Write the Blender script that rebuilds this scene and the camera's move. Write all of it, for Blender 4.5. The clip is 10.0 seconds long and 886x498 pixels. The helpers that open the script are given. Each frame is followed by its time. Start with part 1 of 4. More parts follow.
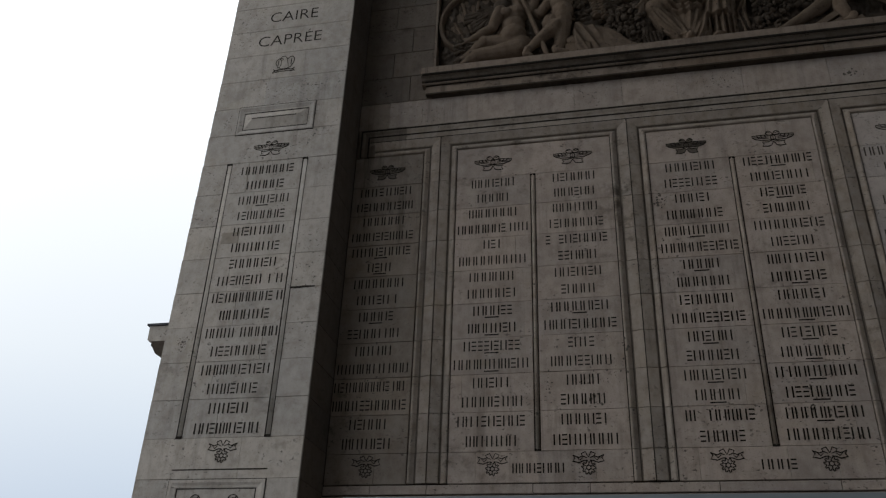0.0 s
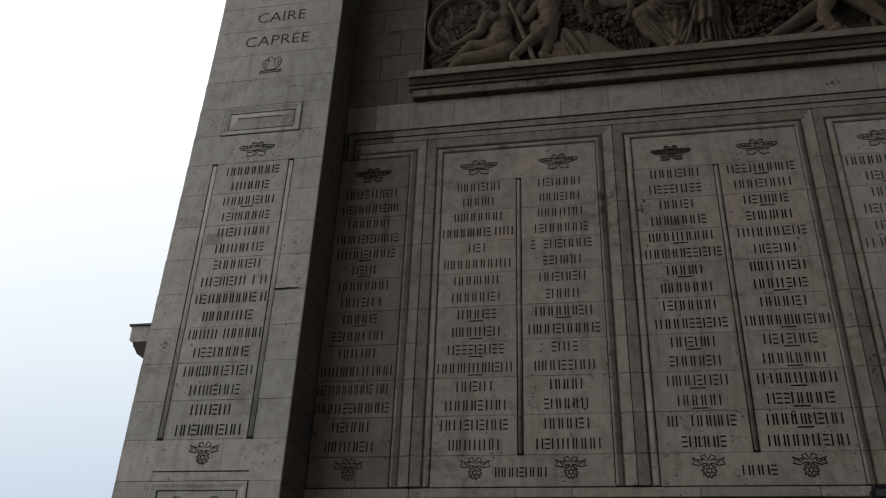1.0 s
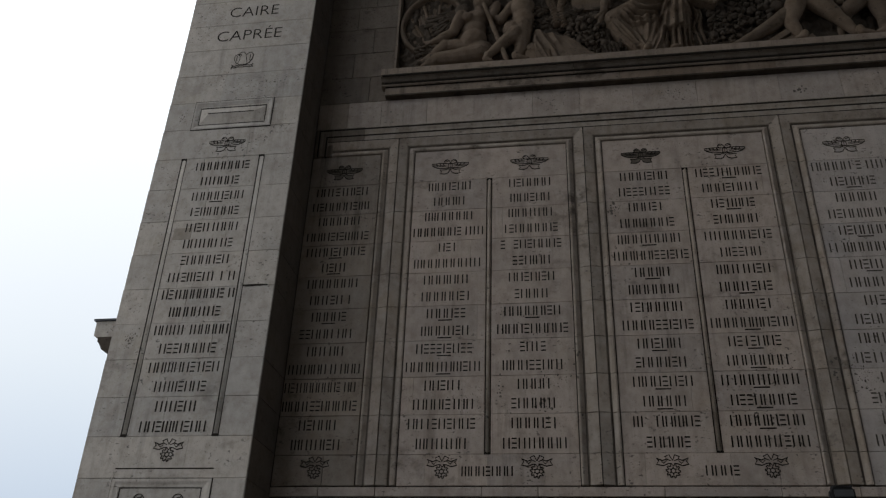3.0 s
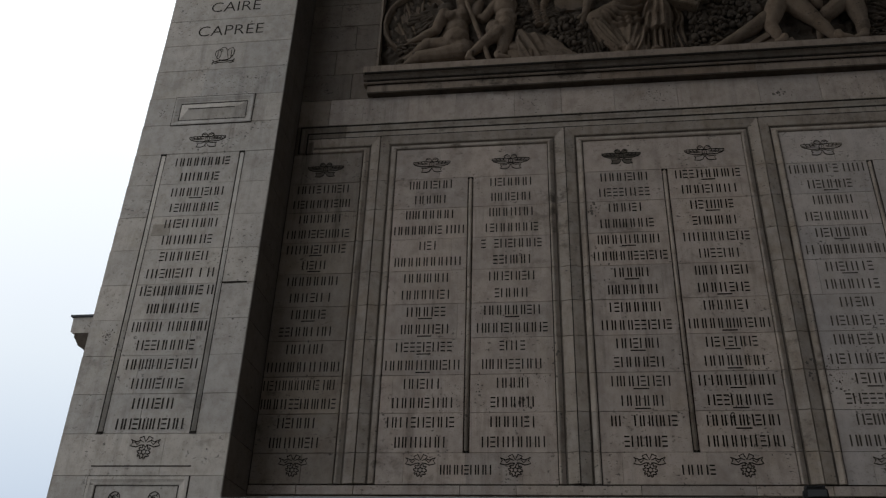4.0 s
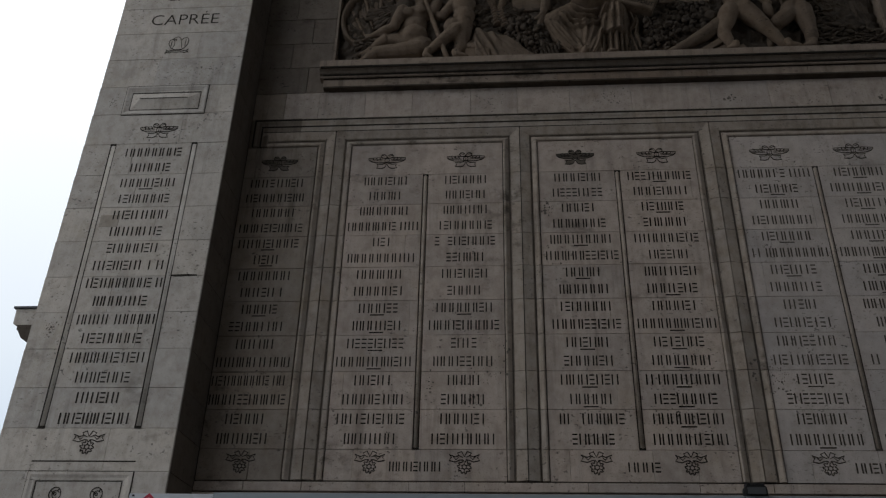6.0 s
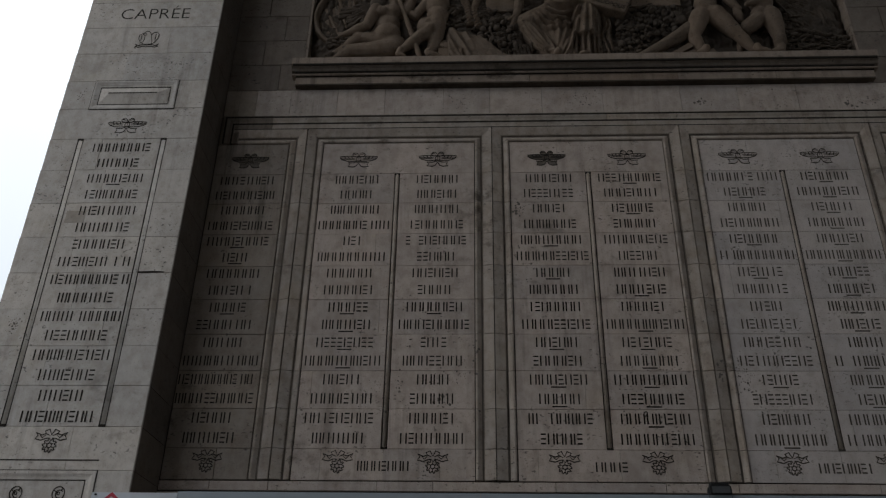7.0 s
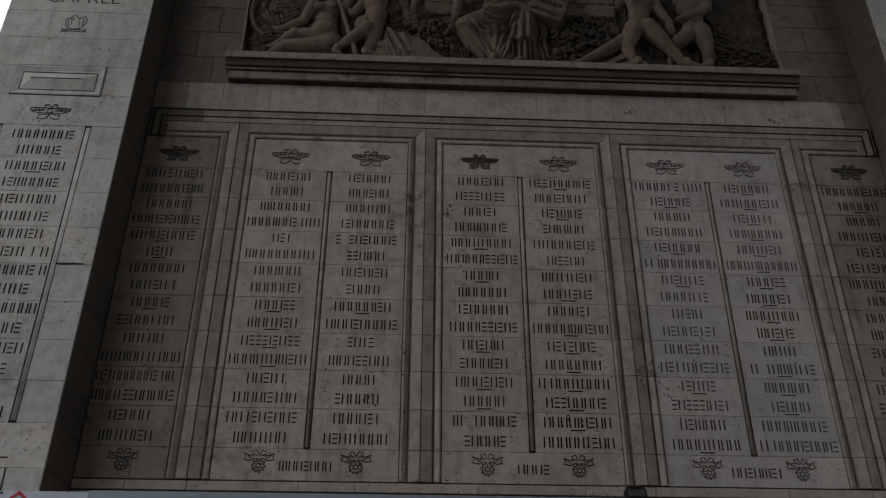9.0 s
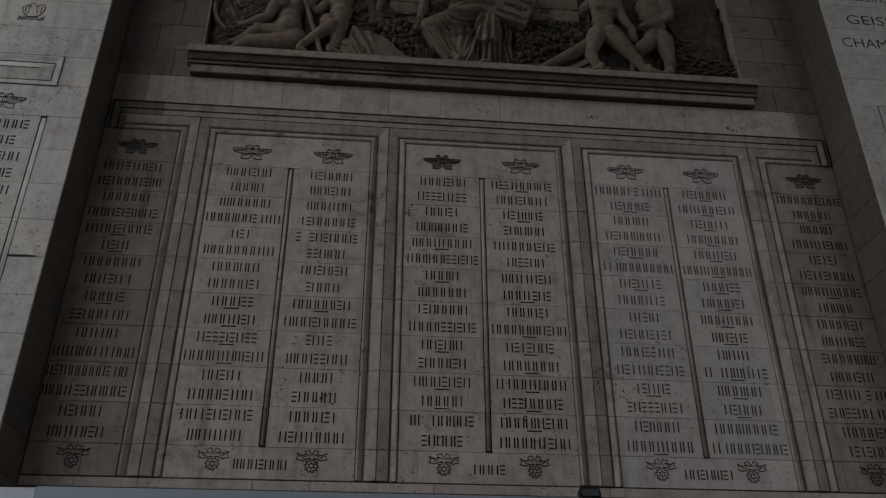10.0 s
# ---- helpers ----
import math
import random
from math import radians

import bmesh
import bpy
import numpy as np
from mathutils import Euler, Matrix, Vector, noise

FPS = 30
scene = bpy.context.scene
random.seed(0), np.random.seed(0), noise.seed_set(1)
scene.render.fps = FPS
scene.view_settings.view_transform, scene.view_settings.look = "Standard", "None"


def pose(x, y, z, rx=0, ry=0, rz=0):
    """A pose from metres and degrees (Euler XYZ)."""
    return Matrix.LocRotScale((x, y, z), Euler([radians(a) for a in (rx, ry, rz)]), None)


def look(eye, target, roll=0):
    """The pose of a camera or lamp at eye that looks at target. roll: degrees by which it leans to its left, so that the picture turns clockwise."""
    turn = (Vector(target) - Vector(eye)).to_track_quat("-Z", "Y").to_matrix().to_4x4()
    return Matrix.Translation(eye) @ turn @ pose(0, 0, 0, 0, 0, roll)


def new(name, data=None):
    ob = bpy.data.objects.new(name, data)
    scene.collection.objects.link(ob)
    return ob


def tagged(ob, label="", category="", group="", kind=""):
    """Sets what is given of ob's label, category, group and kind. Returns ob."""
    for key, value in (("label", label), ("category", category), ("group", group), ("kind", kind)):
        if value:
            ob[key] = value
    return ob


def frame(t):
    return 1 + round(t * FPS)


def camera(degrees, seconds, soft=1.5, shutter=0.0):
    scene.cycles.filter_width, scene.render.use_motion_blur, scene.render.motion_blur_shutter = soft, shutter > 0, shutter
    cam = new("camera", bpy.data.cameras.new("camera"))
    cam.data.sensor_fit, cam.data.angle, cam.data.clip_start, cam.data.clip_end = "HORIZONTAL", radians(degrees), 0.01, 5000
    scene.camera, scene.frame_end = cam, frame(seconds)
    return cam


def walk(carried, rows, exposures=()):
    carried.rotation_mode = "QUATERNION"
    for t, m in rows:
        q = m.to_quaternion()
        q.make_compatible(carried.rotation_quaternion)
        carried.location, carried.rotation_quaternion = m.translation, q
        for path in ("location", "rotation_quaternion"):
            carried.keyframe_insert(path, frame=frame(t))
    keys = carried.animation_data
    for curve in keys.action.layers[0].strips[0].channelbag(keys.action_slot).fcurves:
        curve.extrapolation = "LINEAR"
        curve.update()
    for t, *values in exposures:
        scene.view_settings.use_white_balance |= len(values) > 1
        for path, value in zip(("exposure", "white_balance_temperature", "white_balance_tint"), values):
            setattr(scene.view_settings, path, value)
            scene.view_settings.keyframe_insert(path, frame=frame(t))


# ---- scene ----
cam = camera(55.8, 10.0, soft=1.25)
PATH = [
    (0, (-1.51, -8.98, 1.75), (-1.905, -7.266, 2.703), 2.3),
    (0.5, (-1.514, -8.977, 1.741), (-1.891, -7.261, 2.698), 2.4),
    (1, (-1.522, -8.988, 1.748), (-1.879, -7.271, 2.709), 2.4),
    (1.5, (-1.512, -8.981, 1.739), (-1.855, -7.262, 2.702), 2.2),
    (2, (-1.521, -8.993, 1.75), (-1.846, -7.269, 2.71), 2.3),
    (2.5, (-1.514, -8.979, 1.734), (-1.822, -7.254, 2.698), 2.3),
    (4, (-1.496, -8.991, 1.75), (-1.742, -7.253, 2.709), 2.0),
    (4.5, (-1.49, -8.991, 1.753), (-1.712, -7.249, 2.712), 2.0),
    (5, (-1.463, -8.988, 1.758), (-1.665, -7.242, 2.714), 1.9),
    (5.5, (-1.46, -8.991, 1.751), (-1.634, -7.243, 2.706), 1.6),
    (7, (-1.415, -8.962, 1.731), (-1.497, -7.21, 2.691), 1.0),
    (7.5, (-1.403, -8.954, 1.719), (-1.448, -7.202, 2.683), 0.5),
    (8, (-1.385, -8.964, 1.734), (-1.39, -7.209, 2.695), 0.3),
    (8.5, (-1.372, -8.966, 1.735), (-1.337, -7.212, 2.697), 0.2),
    (9, (-1.354, -8.962, 1.737), (-1.282, -7.211, 2.7), 0.3),
    (9.5, (-1.344, -8.968, 1.736), (-1.226, -7.219, 2.698), 0.3),
    (10, (-1.331, -8.944, 1.702), (-1.17, -7.202, 2.672), -0.0),
]
walk(cam, [(t, look(eye, target, roll)) for t, eye, target, roll in PATH],
     exposures=[(0, -0.04, 6330, 9.5), (5, -0.05, 6260, 9.5), (8, -0.05, 6130, 9.5), (10, 0.01, 6090, 9.5)])

# ---- world, sun, exposure ----
world = bpy.data.worlds.new("overcast_sky")
scene.world = world
world.use_nodes = True
wn, wl = world.node_tree.nodes, world.node_tree.links
bg = wn["Background"]
sky = wn.new("ShaderNodeTexSky")
sky.sky_type, sky.sun_disc = "NISHITA", False
sky.sun_elevation, sky.sun_rotation = radians(29), radians(-71)
sky.air_density, sky.dust_density, sky.ozone_density = 1.0, 4.0, 1.0
# cloud cover: an almost even pale layer, a little bluer and dimmer low down
coord = wn.new("ShaderNodeTexCoord")
split = wn.new("ShaderNodeSeparateXYZ")
ramp = wn.new("ShaderNodeValToRGB")
ramp.color_ramp.elements[0].position, ramp.color_ramp.elements[0].color = 0.0, (3.9, 4.9, 6.4, 1)
ramp.color_ramp.elements[1].position, ramp.color_ramp.elements[1].color = 1.0, (23.0, 22.6, 22.2, 1)
for place, tint in ((0.15, (4.6, 5.4, 6.5, 1)), (0.32, (7.0, 7.5, 7.9, 1)), (0.52, (9.0, 9.2, 9.4, 1)), (0.7, (12.0, 12.2, 12.4, 1))):
    ramp.color_ramp.elements.new(place).color = tint
mixer = wn.new("ShaderNodeMix")
mixer.data_type = "RGBA"
mixer.inputs["Factor"].default_value = 0.9
wl.new(coord.outputs["Generated"], split.inputs[0])
wl.new(split.outputs["Z"], ramp.inputs[0])
wl.new(sky.outputs[0], mixer.inputs["A"])
wl.new(ramp.outputs[0], mixer.inputs["B"])
wl.new(mixer.outputs["Result"], bg.inputs["Color"])
bg.inputs["Strength"].default_value = 0.12

sun_data = bpy.data.lights.new("sun", "SUN")
sun_data.energy, sun_data.angle, sun_data.color = 0.5, radians(40), (1.0, 0.96, 0.9)
sun = new("sun", sun_data)
sun.matrix_world = look((-40, -14, 24), (0, 0, 0))

# ---- materials ----


def stone(name, tone, stain=(0.06, 0.046, 0.034), soot=0.5, grime=0.5, rough=0.85, runny=1.0):
    """Sawn limestone: block-to-block tone, cloudy patina, vertical run marks, pits, fine grain."""
    m = bpy.data.materials.new(name)
    m.use_nodes = True
    n, l = m.node_tree.nodes, m.node_tree.links
    bsdf = n["Principled BSDF"]
    bsdf.inputs["Roughness"].default_value = rough
    bsdf.inputs["Specular IOR Level"].default_value = 0.14
    geo, info = n.new("ShaderNodeNewGeometry"), n.new("ShaderNodeObjectInfo")

    def noise_at(scale, detail, stretch=(1, 1, 1), shift=0.0, rough_=0.55):
        mp, t = n.new("ShaderNodeMapping"), n.new("ShaderNodeTexNoise")
        mp.inputs["Scale"].default_value = stretch
        mp.inputs["Location"].default_value = (shift, shift * 0.7, shift * 1.3)
        l.new(geo.outputs["Position"], mp.inputs[0])
        l.new(mp.outputs[0], t.inputs["Vector"])
        t.inputs["Scale"].default_value, t.inputs["Detail"].default_value, t.inputs["Roughness"].default_value = scale, detail, rough_
        return t.outputs["Fac"]

    def window(src, lo, hi, a=0.0, b=1.0):
        r = n.new("ShaderNodeMapRange")
        for key, v in zip(("From Min", "From Max", "To Min", "To Max"), (lo, hi, a, b)):
            r.inputs[key].default_value = v
        l.new(src, r.inputs["Value"])
        return r.outputs[0]

    def blend(fac, a, b, kind="MIX"):
        x = n.new("ShaderNodeMix")
        x.data_type, x.blend_type = "RGBA", kind
        for key, v in (("Factor", fac), ("A", a), ("B", b)):
            if isinstance(v, (tuple, float)):
                x.inputs[key].default_value = v if isinstance(v, float) else (*v, 1)
            else:
                l.new(v, x.inputs[key])
        return x.outputs["Result"]

    def times(a, b):
        x = n.new("ShaderNodeMath")
        x.operation = "MULTIPLY"
        l.new(a, x.inputs[0])
        if isinstance(b, float):
            x.inputs[1].default_value = b
        else:
            l.new(b, x.inputs[1])
        return x.outputs[0]

    warm = tuple(c * k for c, k in zip(tone, (1.035, 0.992, 0.932)))
    cool = tuple(c * k for c, k in zip(tone, (0.985, 0.975, 0.957)))
    col = blend(window(info.outputs["Random"], 0, 1), cool, warm)
    light = blend(window(info.outputs["Random"], 0.2, 1.0), (0.925, 0.922, 0.918), (1.05, 1.05, 1.05))
    col = blend(1.0, col, light, "MULTIPLY")
    # cloudy patina
    cloud = noise_at(1.3, 6, shift=3.1)
    col = blend(window(cloud, 0.42, 0.72, 0.0, 0.55 * grime), col, tuple(c * 0.55 for c in tone))
    # mottling at a hand's breadth, browner where dirt holds
    mottle = noise_at(7.5, 8, (1, 1, 0.8), 9.4, 0.68)
    col = blend(window(mottle, 0.47, 0.72, 0.0, 0.75 * grime), col, tuple(c * k for c, k in zip(tone, (0.52, 0.46, 0.4))))
    col = blend(window(mottle, 0.46, 0.3, 0.0, 0.5 * grime), col, tuple(min(0.8, c * 1.22) for c in tone))
    # ochre bloom
    ochre = times(window(noise_at(2.6, 7, (1, 1, 1.2), 14.2, 0.66), 0.5, 0.68), window(noise_at(0.7, 2, shift=17.5), 0.42, 0.62))
    col = blend(times(ochre, 0.42 * grime), col, tuple(c * k for c, k in zip(tone, (0.88, 0.8, 0.64))))
    # run marks
    runs = times(window(noise_at(5.2, 6, (1.6, 1.6, 0.1), 7.7, 0.65), 0.5, 0.66), window(noise_at(0.6, 3, shift=1.9), 0.4, 0.62))
    col = blend(times(runs, 0.6 * soot * runny), col, stain)
    # soot patches with ragged edges
    patch = times(window(noise_at(2.1, 9, (1, 1, 1.5), 11.3, 0.7), 0.56, 0.66), window(noise_at(0.45, 2, shift=5.2), 0.46, 0.6))
    col = blend(times(patch, 0.75 * soot), col, stain)
    # pits and short chisel scars
    pits = times(window(noise_at(24, 4, (1, 1, 1.5), 2.3), 0.615, 0.67), window(noise_at(1.9, 4, shift=8.8), 0.44, 0.6))
    col = blend(times(pits, 0.8), col, tuple(c * 0.22 for c in tone))
    specks = window(noise_at(70, 2, (1, 1, 1.6), 4.4), 0.64, 0.7)
    col = blend(times(specks, 0.5), col, tuple(c * 0.3 for c in tone))
    # grain
    grain = noise_at(160, 3, shift=6.1)
    col = blend(1.0, col, blend(grain, (0.88, 0.88, 0.88), (1.1, 1.1, 1.1)), "MULTIPLY")
    l.new(col, bsdf.inputs["Base Color"])
    bump, bump2 = n.new("ShaderNodeBump"), n.new("ShaderNodeBump")
    bump.inputs["Strength"].default_value, bump.inputs["Distance"].default_value = 0.35, 0.004
    bump2.inputs["Strength"].default_value, bump2.inputs["Distance"].default_value = 0.5, 0.012
    bump2.invert = True
    l.new(grain, bump.inputs["Height"])
    l.new(pits, bump2.inputs["Height"])
    l.new(bump.outputs[0], bump2.inputs["Normal"])
    l.new(bump2.outputs[0], bsdf.inputs["Normal"])
    return m


def plain(name, tone, rough=0.6, metal=0.0, vary=0.12, scale=40):
    m = bpy.data.materials.new(name)
    m.use_nodes = True
    n, l = m.node_tree.nodes, m.node_tree.links
    bsdf = n["Principled BSDF"]
    bsdf.inputs["Roughness"].default_value, bsdf.inputs["Metallic"].default_value = rough, metal
    bsdf.inputs["Specular IOR Level"].default_value = 0.08 if rough > 0.9 else 0.4
    geo, t, x = n.new("ShaderNodeNewGeometry"), n.new("ShaderNodeTexNoise"), n.new("ShaderNodeMix")
    t.inputs["Scale"].default_value, t.inputs["Detail"].default_value = scale, 5
    l.new(geo.outputs["Position"], t.inputs["Vector"])
    x.data_type = "RGBA"
    x.inputs["A"].default_value = (*[c * (1 - vary) for c in tone], 1)
    x.inputs["B"].default_value = (*[min(1, c * (1 + vary)) for c in tone], 1)
    l.new(t.outputs["Fac"], x.inputs["Factor"])
    l.new(x.outputs["Result"], bsdf.inputs["Base Color"])
    return m


LIME = stone("pale_limestone", (0.485, 0.456, 0.424), soot=0.45, grime=0.75)
RECESS = stone("weathered_limestone", (0.487, 0.42, 0.376), soot=0.55, grime=0.7)
MOULD = stone("moulded_limestone", (0.395, 0.344, 0.3), soot=0.95, grime=0.95, runny=0.8)
PALER_STONE = stone("paler_panel_limestone", (0.52, 0.472, 0.445), soot=0.3, grime=0.5)
# Half panels: brown soot plus the pilaster's shade, put into the tone
HALFTONE = stone("browned_and_shaded_limestone", (0.335, 0.287, 0.246), soot=0.9, grime=0.8)
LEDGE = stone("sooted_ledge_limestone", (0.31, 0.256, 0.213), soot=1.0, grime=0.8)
# Darker copy of the ledge stone, carries the cove's shade
LEDGE_SHADE = stone("shaded_ledge_limestone", (0.165, 0.139, 0.116), soot=1.0, grime=0.8)
REVEAL = stone("crust_and_shade_limestone", (0.118, 0.099, 0.083), soot=0.7, grime=0.6)
REPAIR = stone("stained_limestone", (0.36, 0.325, 0.285), soot=0.5, grime=0.7)
# One dark tone for the corners: soot and the shade beside the pilasters
FLANK = stone("soot_and_shade_limestone", (0.212, 0.181, 0.155), soot=0.9, grime=0.6)
DRAPERY = stone("sooted_carved_folds", (0.18, 0.14, 0.107), soot=0.9, grime=0.9)
# Fruit and ground stones are darkened for soot and for shade between forms
FRUIT = stone("fouled_and_shaded_carving", (0.108, 0.087, 0.069), stain=(0.03, 0.026, 0.022), soot=0.9, grime=1.0)
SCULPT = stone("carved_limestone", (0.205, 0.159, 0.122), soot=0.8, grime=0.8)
CRUST_SHADE = stone("crusted_and_shaded_carving", (0.082, 0.067, 0.054), stain=(0.03, 0.026, 0.022), soot=0.9, grime=1.0)
RUSTY = stone("rust_tinged_limestone", (0.29, 0.225, 0.175), soot=1.0, grime=0.9)
SOOTY = stone("sooty_limestone", (0.17, 0.148, 0.125), soot=0.6, grime=0.9)
DIM = stone("dimmed_limestone", (0.22, 0.21, 0.195), soot=0.6, grime=0.8)
JOINT = plain("lime_mortar", (0.055, 0.048, 0.04), 0.95)
# Dark colours for cut lines and letters: grime plus the shade inside them
CUT = plain("grime_and_shade_in_cut_stone", (0.028, 0.024, 0.02), 0.95, vary=0.4, scale=25)
CUT_PALE = plain("pale_grime_and_shade_in_cut_stone", (0.085, 0.073, 0.06), 0.95, vary=0.4, scale=25)
QUIRK = plain("grime_and_shade_in_quirk", (0.15, 0.126, 0.104), 0.95, vary=0.85, scale=5)
PAVE = stone("paving_granite", (0.2, 0.2, 0.2), soot=0.3, grime=0.6)
PANEL_WHITE = plain("dull_white_sheet_panel", (0.5, 0.52, 0.55), 0.45, vary=0.03, scale=3)
PANEL_GREY = plain("grey_sheet_panel", (0.3, 0.335, 0.36), 0.45, vary=0.04, scale=3)
RED = plain("red_print", (0.42, 0.02, 0.045), 0.5, vary=0.05)
BLACK = plain("black_powder_coat", (0.014, 0.014, 0.015), 0.75, vary=0.2)
GLASS = plain("dark_lens_glass", (0.075, 0.077, 0.08), 0.45, vary=0.1)
LEAD = plain("lead_flashing", (0.06, 0.062, 0.07), 0.7, vary=0.2)

# ---- builders ----


def part(name, bm, material, parent=None, label=""):
    me = bpy.data.meshes.new(name)
    if isinstance(bm, bmesh.types.BMesh):
        bmesh.ops.recalc_face_normals(bm, faces=bm.faces)
        bm.to_mesh(me)
        bm.free()
    else:
        me.from_pydata(bm[0], [], bm[1])
    me.materials.append(material)
    ob = new(name, me)
    ob.parent = parent
    if label:
        tagged(ob, label)
    return ob


def smooth(ob):
    for p in ob.data.polygons:
        p.use_smooth = True
    return ob


def holder(name, label, category, kind="", at=(0, 0, 0), group=""):
    ob = tagged(new(name), label, category, group, kind)
    ob.location = at
    return ob


def add_box(bm, x0, x1, y0, y1, z0, z1, m=None):
    vs = [bm.verts.new(p) for p in ((x0, y0, z0), (x1, y0, z0), (x1, y1, z0), (x0, y1, z0),
                                    (x0, y0, z1), (x1, y0, z1), (x1, y1, z1), (x0, y1, z1))]
    for f in ((0, 1, 5, 4), (1, 2, 6, 5), (2, 3, 7, 6), (3, 0, 4, 7), (4, 5, 6, 7), (3, 2, 1, 0)):
        bm.faces.new([vs[i] for i in f])
    if m is not None:
        for v in vs:
            v.co = m @ v.co
    return vs


def box(*spans):
    bm = bmesh.new()
    add_box(bm, *spans)
    return bm


block_meshes = {}
GAP = 0.0035
dice = random.Random(7)


def block(parent, material, x0, x1, z0, z1, front=0.0, depth=0.12, gap=GAP, name="stone_block", arris=0.004, side=None):
    """One ashlar: a box with softened front arrises, its own object, meshes shared by size."""
    w, h = round(x1 - x0 - 2 * (gap if side is None else side), 4), round(z1 - z0 - 2 * gap, 4)
    key = (w, h, depth, arris, material.name)
    me = block_meshes.get(key)
    if me is None:
        a, x, z, d = arris, w / 2, h / 2, depth
        v = [(-x + a, 0, -z + a), (x - a, 0, -z + a), (x - a, 0, z - a), (-x + a, 0, z - a),
             (-x, a, -z), (x, a, -z), (x, a, z), (-x, a, z), (-x, d, -z), (x, d, -z), (x, d, z), (-x, d, z)]
        f = [(0, 1, 2, 3), (4, 5, 1, 0), (5, 6, 2, 1), (6, 7, 3, 2), (7, 4, 0, 3),
             (8, 9, 5, 4), (9, 10, 6, 5), (10, 11, 7, 6), (11, 8, 4, 7), (11, 10, 9, 8)]
        me = block_meshes[key] = bpy.data.meshes.new(name)
        me.from_pydata(v, [], f)
        me.materials.append(material)
    ob = new(name, me)
    ob.parent = parent
    ob.location = ((x0 + x1) / 2, front + dice.uniform(-0.0012, 0.0012), (z0 + z1) / 2)
    return ob


def row_of_blocks(parent, material, cuts, z0, z1, **kw):
    for a, b in zip(cuts, cuts[1:]):
        block(parent, material, a, b, z0, z1, **kw)


def cuts_between(x0, x1, size, shift=0.0, jitter=0.12):
    """Joint places along a course, uneven as hand-set ashlar is."""
    out, x = [x0], x0 + size * (0.45 + shift)
    while x < x1 - size * 0.35:
        out.append(x + dice.uniform(-jitter, jitter) * size)
        x += size
    return out + [x1]


def sweep(path, profile, closed=False):
    """A moulding along corners (x, z) of an upright frame; profile: (outward to the left of travel, y)."""
    bm = bmesh.new()
    rings = []
    k = len(path)
    for i, p in enumerate(path):
        p = Vector(p)
        before = Vector(path[i - 1]) if i or closed else None
        after = Vector(path[(i + 1) % k]) if i < k - 1 or closed else None
        d0 = (p - before).normalized() if before is not None else None
        d1 = (after - p).normalized() if after is not None else None
        d0, d1 = d0 or d1, d1 or d0
        n0, n1 = Vector((-d0.y, d0.x)), Vector((-d1.y, d1.x))
        out = (n0 + n1).normalized()
        out /= max(0.2, out.dot(n0))
        rings.append([bm.verts.new((p.x + out.x * d, y, p.y + out.y * d)) for d, y in profile])
    pairs = list(zip(rings, rings[1:])) + ([(rings[-1], rings[0])] if closed else [])
    for a, b in pairs:
        for j in range(len(profile) - 1):
            bm.faces.new((a[j], a[j + 1], b[j + 1], b[j]))
    if not closed:
        bm.faces.new(rings[0])
        bm.faces.new(rings[-1][::-1])
    return bm


def strokes(lines, width, lift=0.003, sink=0.002, closed=False):
    """Cut lines of a drawing on an upright face: polylines (x, z) with a width."""
    bm = bmesh.new()
    for line in lines:
        pts = [Vector(p) for p in line]
        k = len(pts)
        sides = []
        for i, p in enumerate(pts):
            a, b = pts[max(i - 1, 0)], pts[min(i + 1, k - 1)]
            d = (b - a).normalized()
            w = width / 2 * (0.55 if i in (0, k - 1) and k > 2 else 1)
            o = Vector((-d.y, d.x)) * w
            sides.append([bm.verts.new((q.x, y, q.y)) for q, y in ((p + o, sink), (p + o, -lift), (p - o, -lift), (p - o, sink))])
        for a, b in zip(sides, sides[1:]):
            for j in range(4):
                bm.faces.new((a[j], a[(j + 1) % 4], b[(j + 1) % 4], b[j]))
        bm.faces.new(sides[0])
        bm.faces.new(sides[-1][::-1])
    return bm


def arc(cx, cz, rx, rz, a0, a1, k=10):
    return [(cx + rx * math.cos(radians(a0 + (a1 - a0) * i / k)), cz + rz * math.sin(radians(a0 + (a1 - a0) * i / k))) for i in range(k + 1)]


def flat_shape(outline, lift):
    bm = bmesh.new()
    vs = [bm.verts.new((x, -lift, z)) for x, z in outline]
    f = bm.faces.new(vs)
    ext = bmesh.ops.extrude_face_region(bm, geom=[f])
    for v in ext["geom"]:
        if isinstance(v, bmesh.types.BMVert):
            v.co.y = 0.003
    return bm


def carved_text(words, cx, cz, y, height, width, parent, thin=-0.012, tilt=0.0, depth=0.004, material=None):
    """Cut capitals, fitted to a width and a cap height."""
    cu = bpy.data.curves.new("lettering", "FONT")
    cu.body, cu.align_x, cu.extrude, cu.offset, cu.resolution_u = words, "CENTER", 0.5, thin, 3
    tmp = bpy.data.objects.new("lettering", cu)
    scene.collection.objects.link(tmp)
    me = bpy.data.meshes.new_from_object(tmp.evaluated_get(bpy.context.evaluated_depsgraph_get()))
    bpy.data.objects.remove(tmp)
    xs = [v.co.x for v in me.vertices]
    base_h = 0.69
    sx, sz = width / (max(xs) - min(xs)), height / base_h
    mx = (max(xs) + min(xs)) / 2
    c, s = math.cos(radians(tilt)), math.sin(radians(tilt))
    for v in me.vertices:
        x, z, d = (v.co.x - mx) * sx, (v.co.y - base_h / 2) * sz, v.co.z
        v.co = (x * c - z * s, -depth * d, x * s + z * c)
    me.materials.clear()
    me.materials.append(material or CUT)
    ob = new("lettering", me)
    ob.location = (cx, y, cz)
    ob.parent = parent
    return ob


# ---- structure: ground, passage, vault, piers ----
FLOOR = 0.0
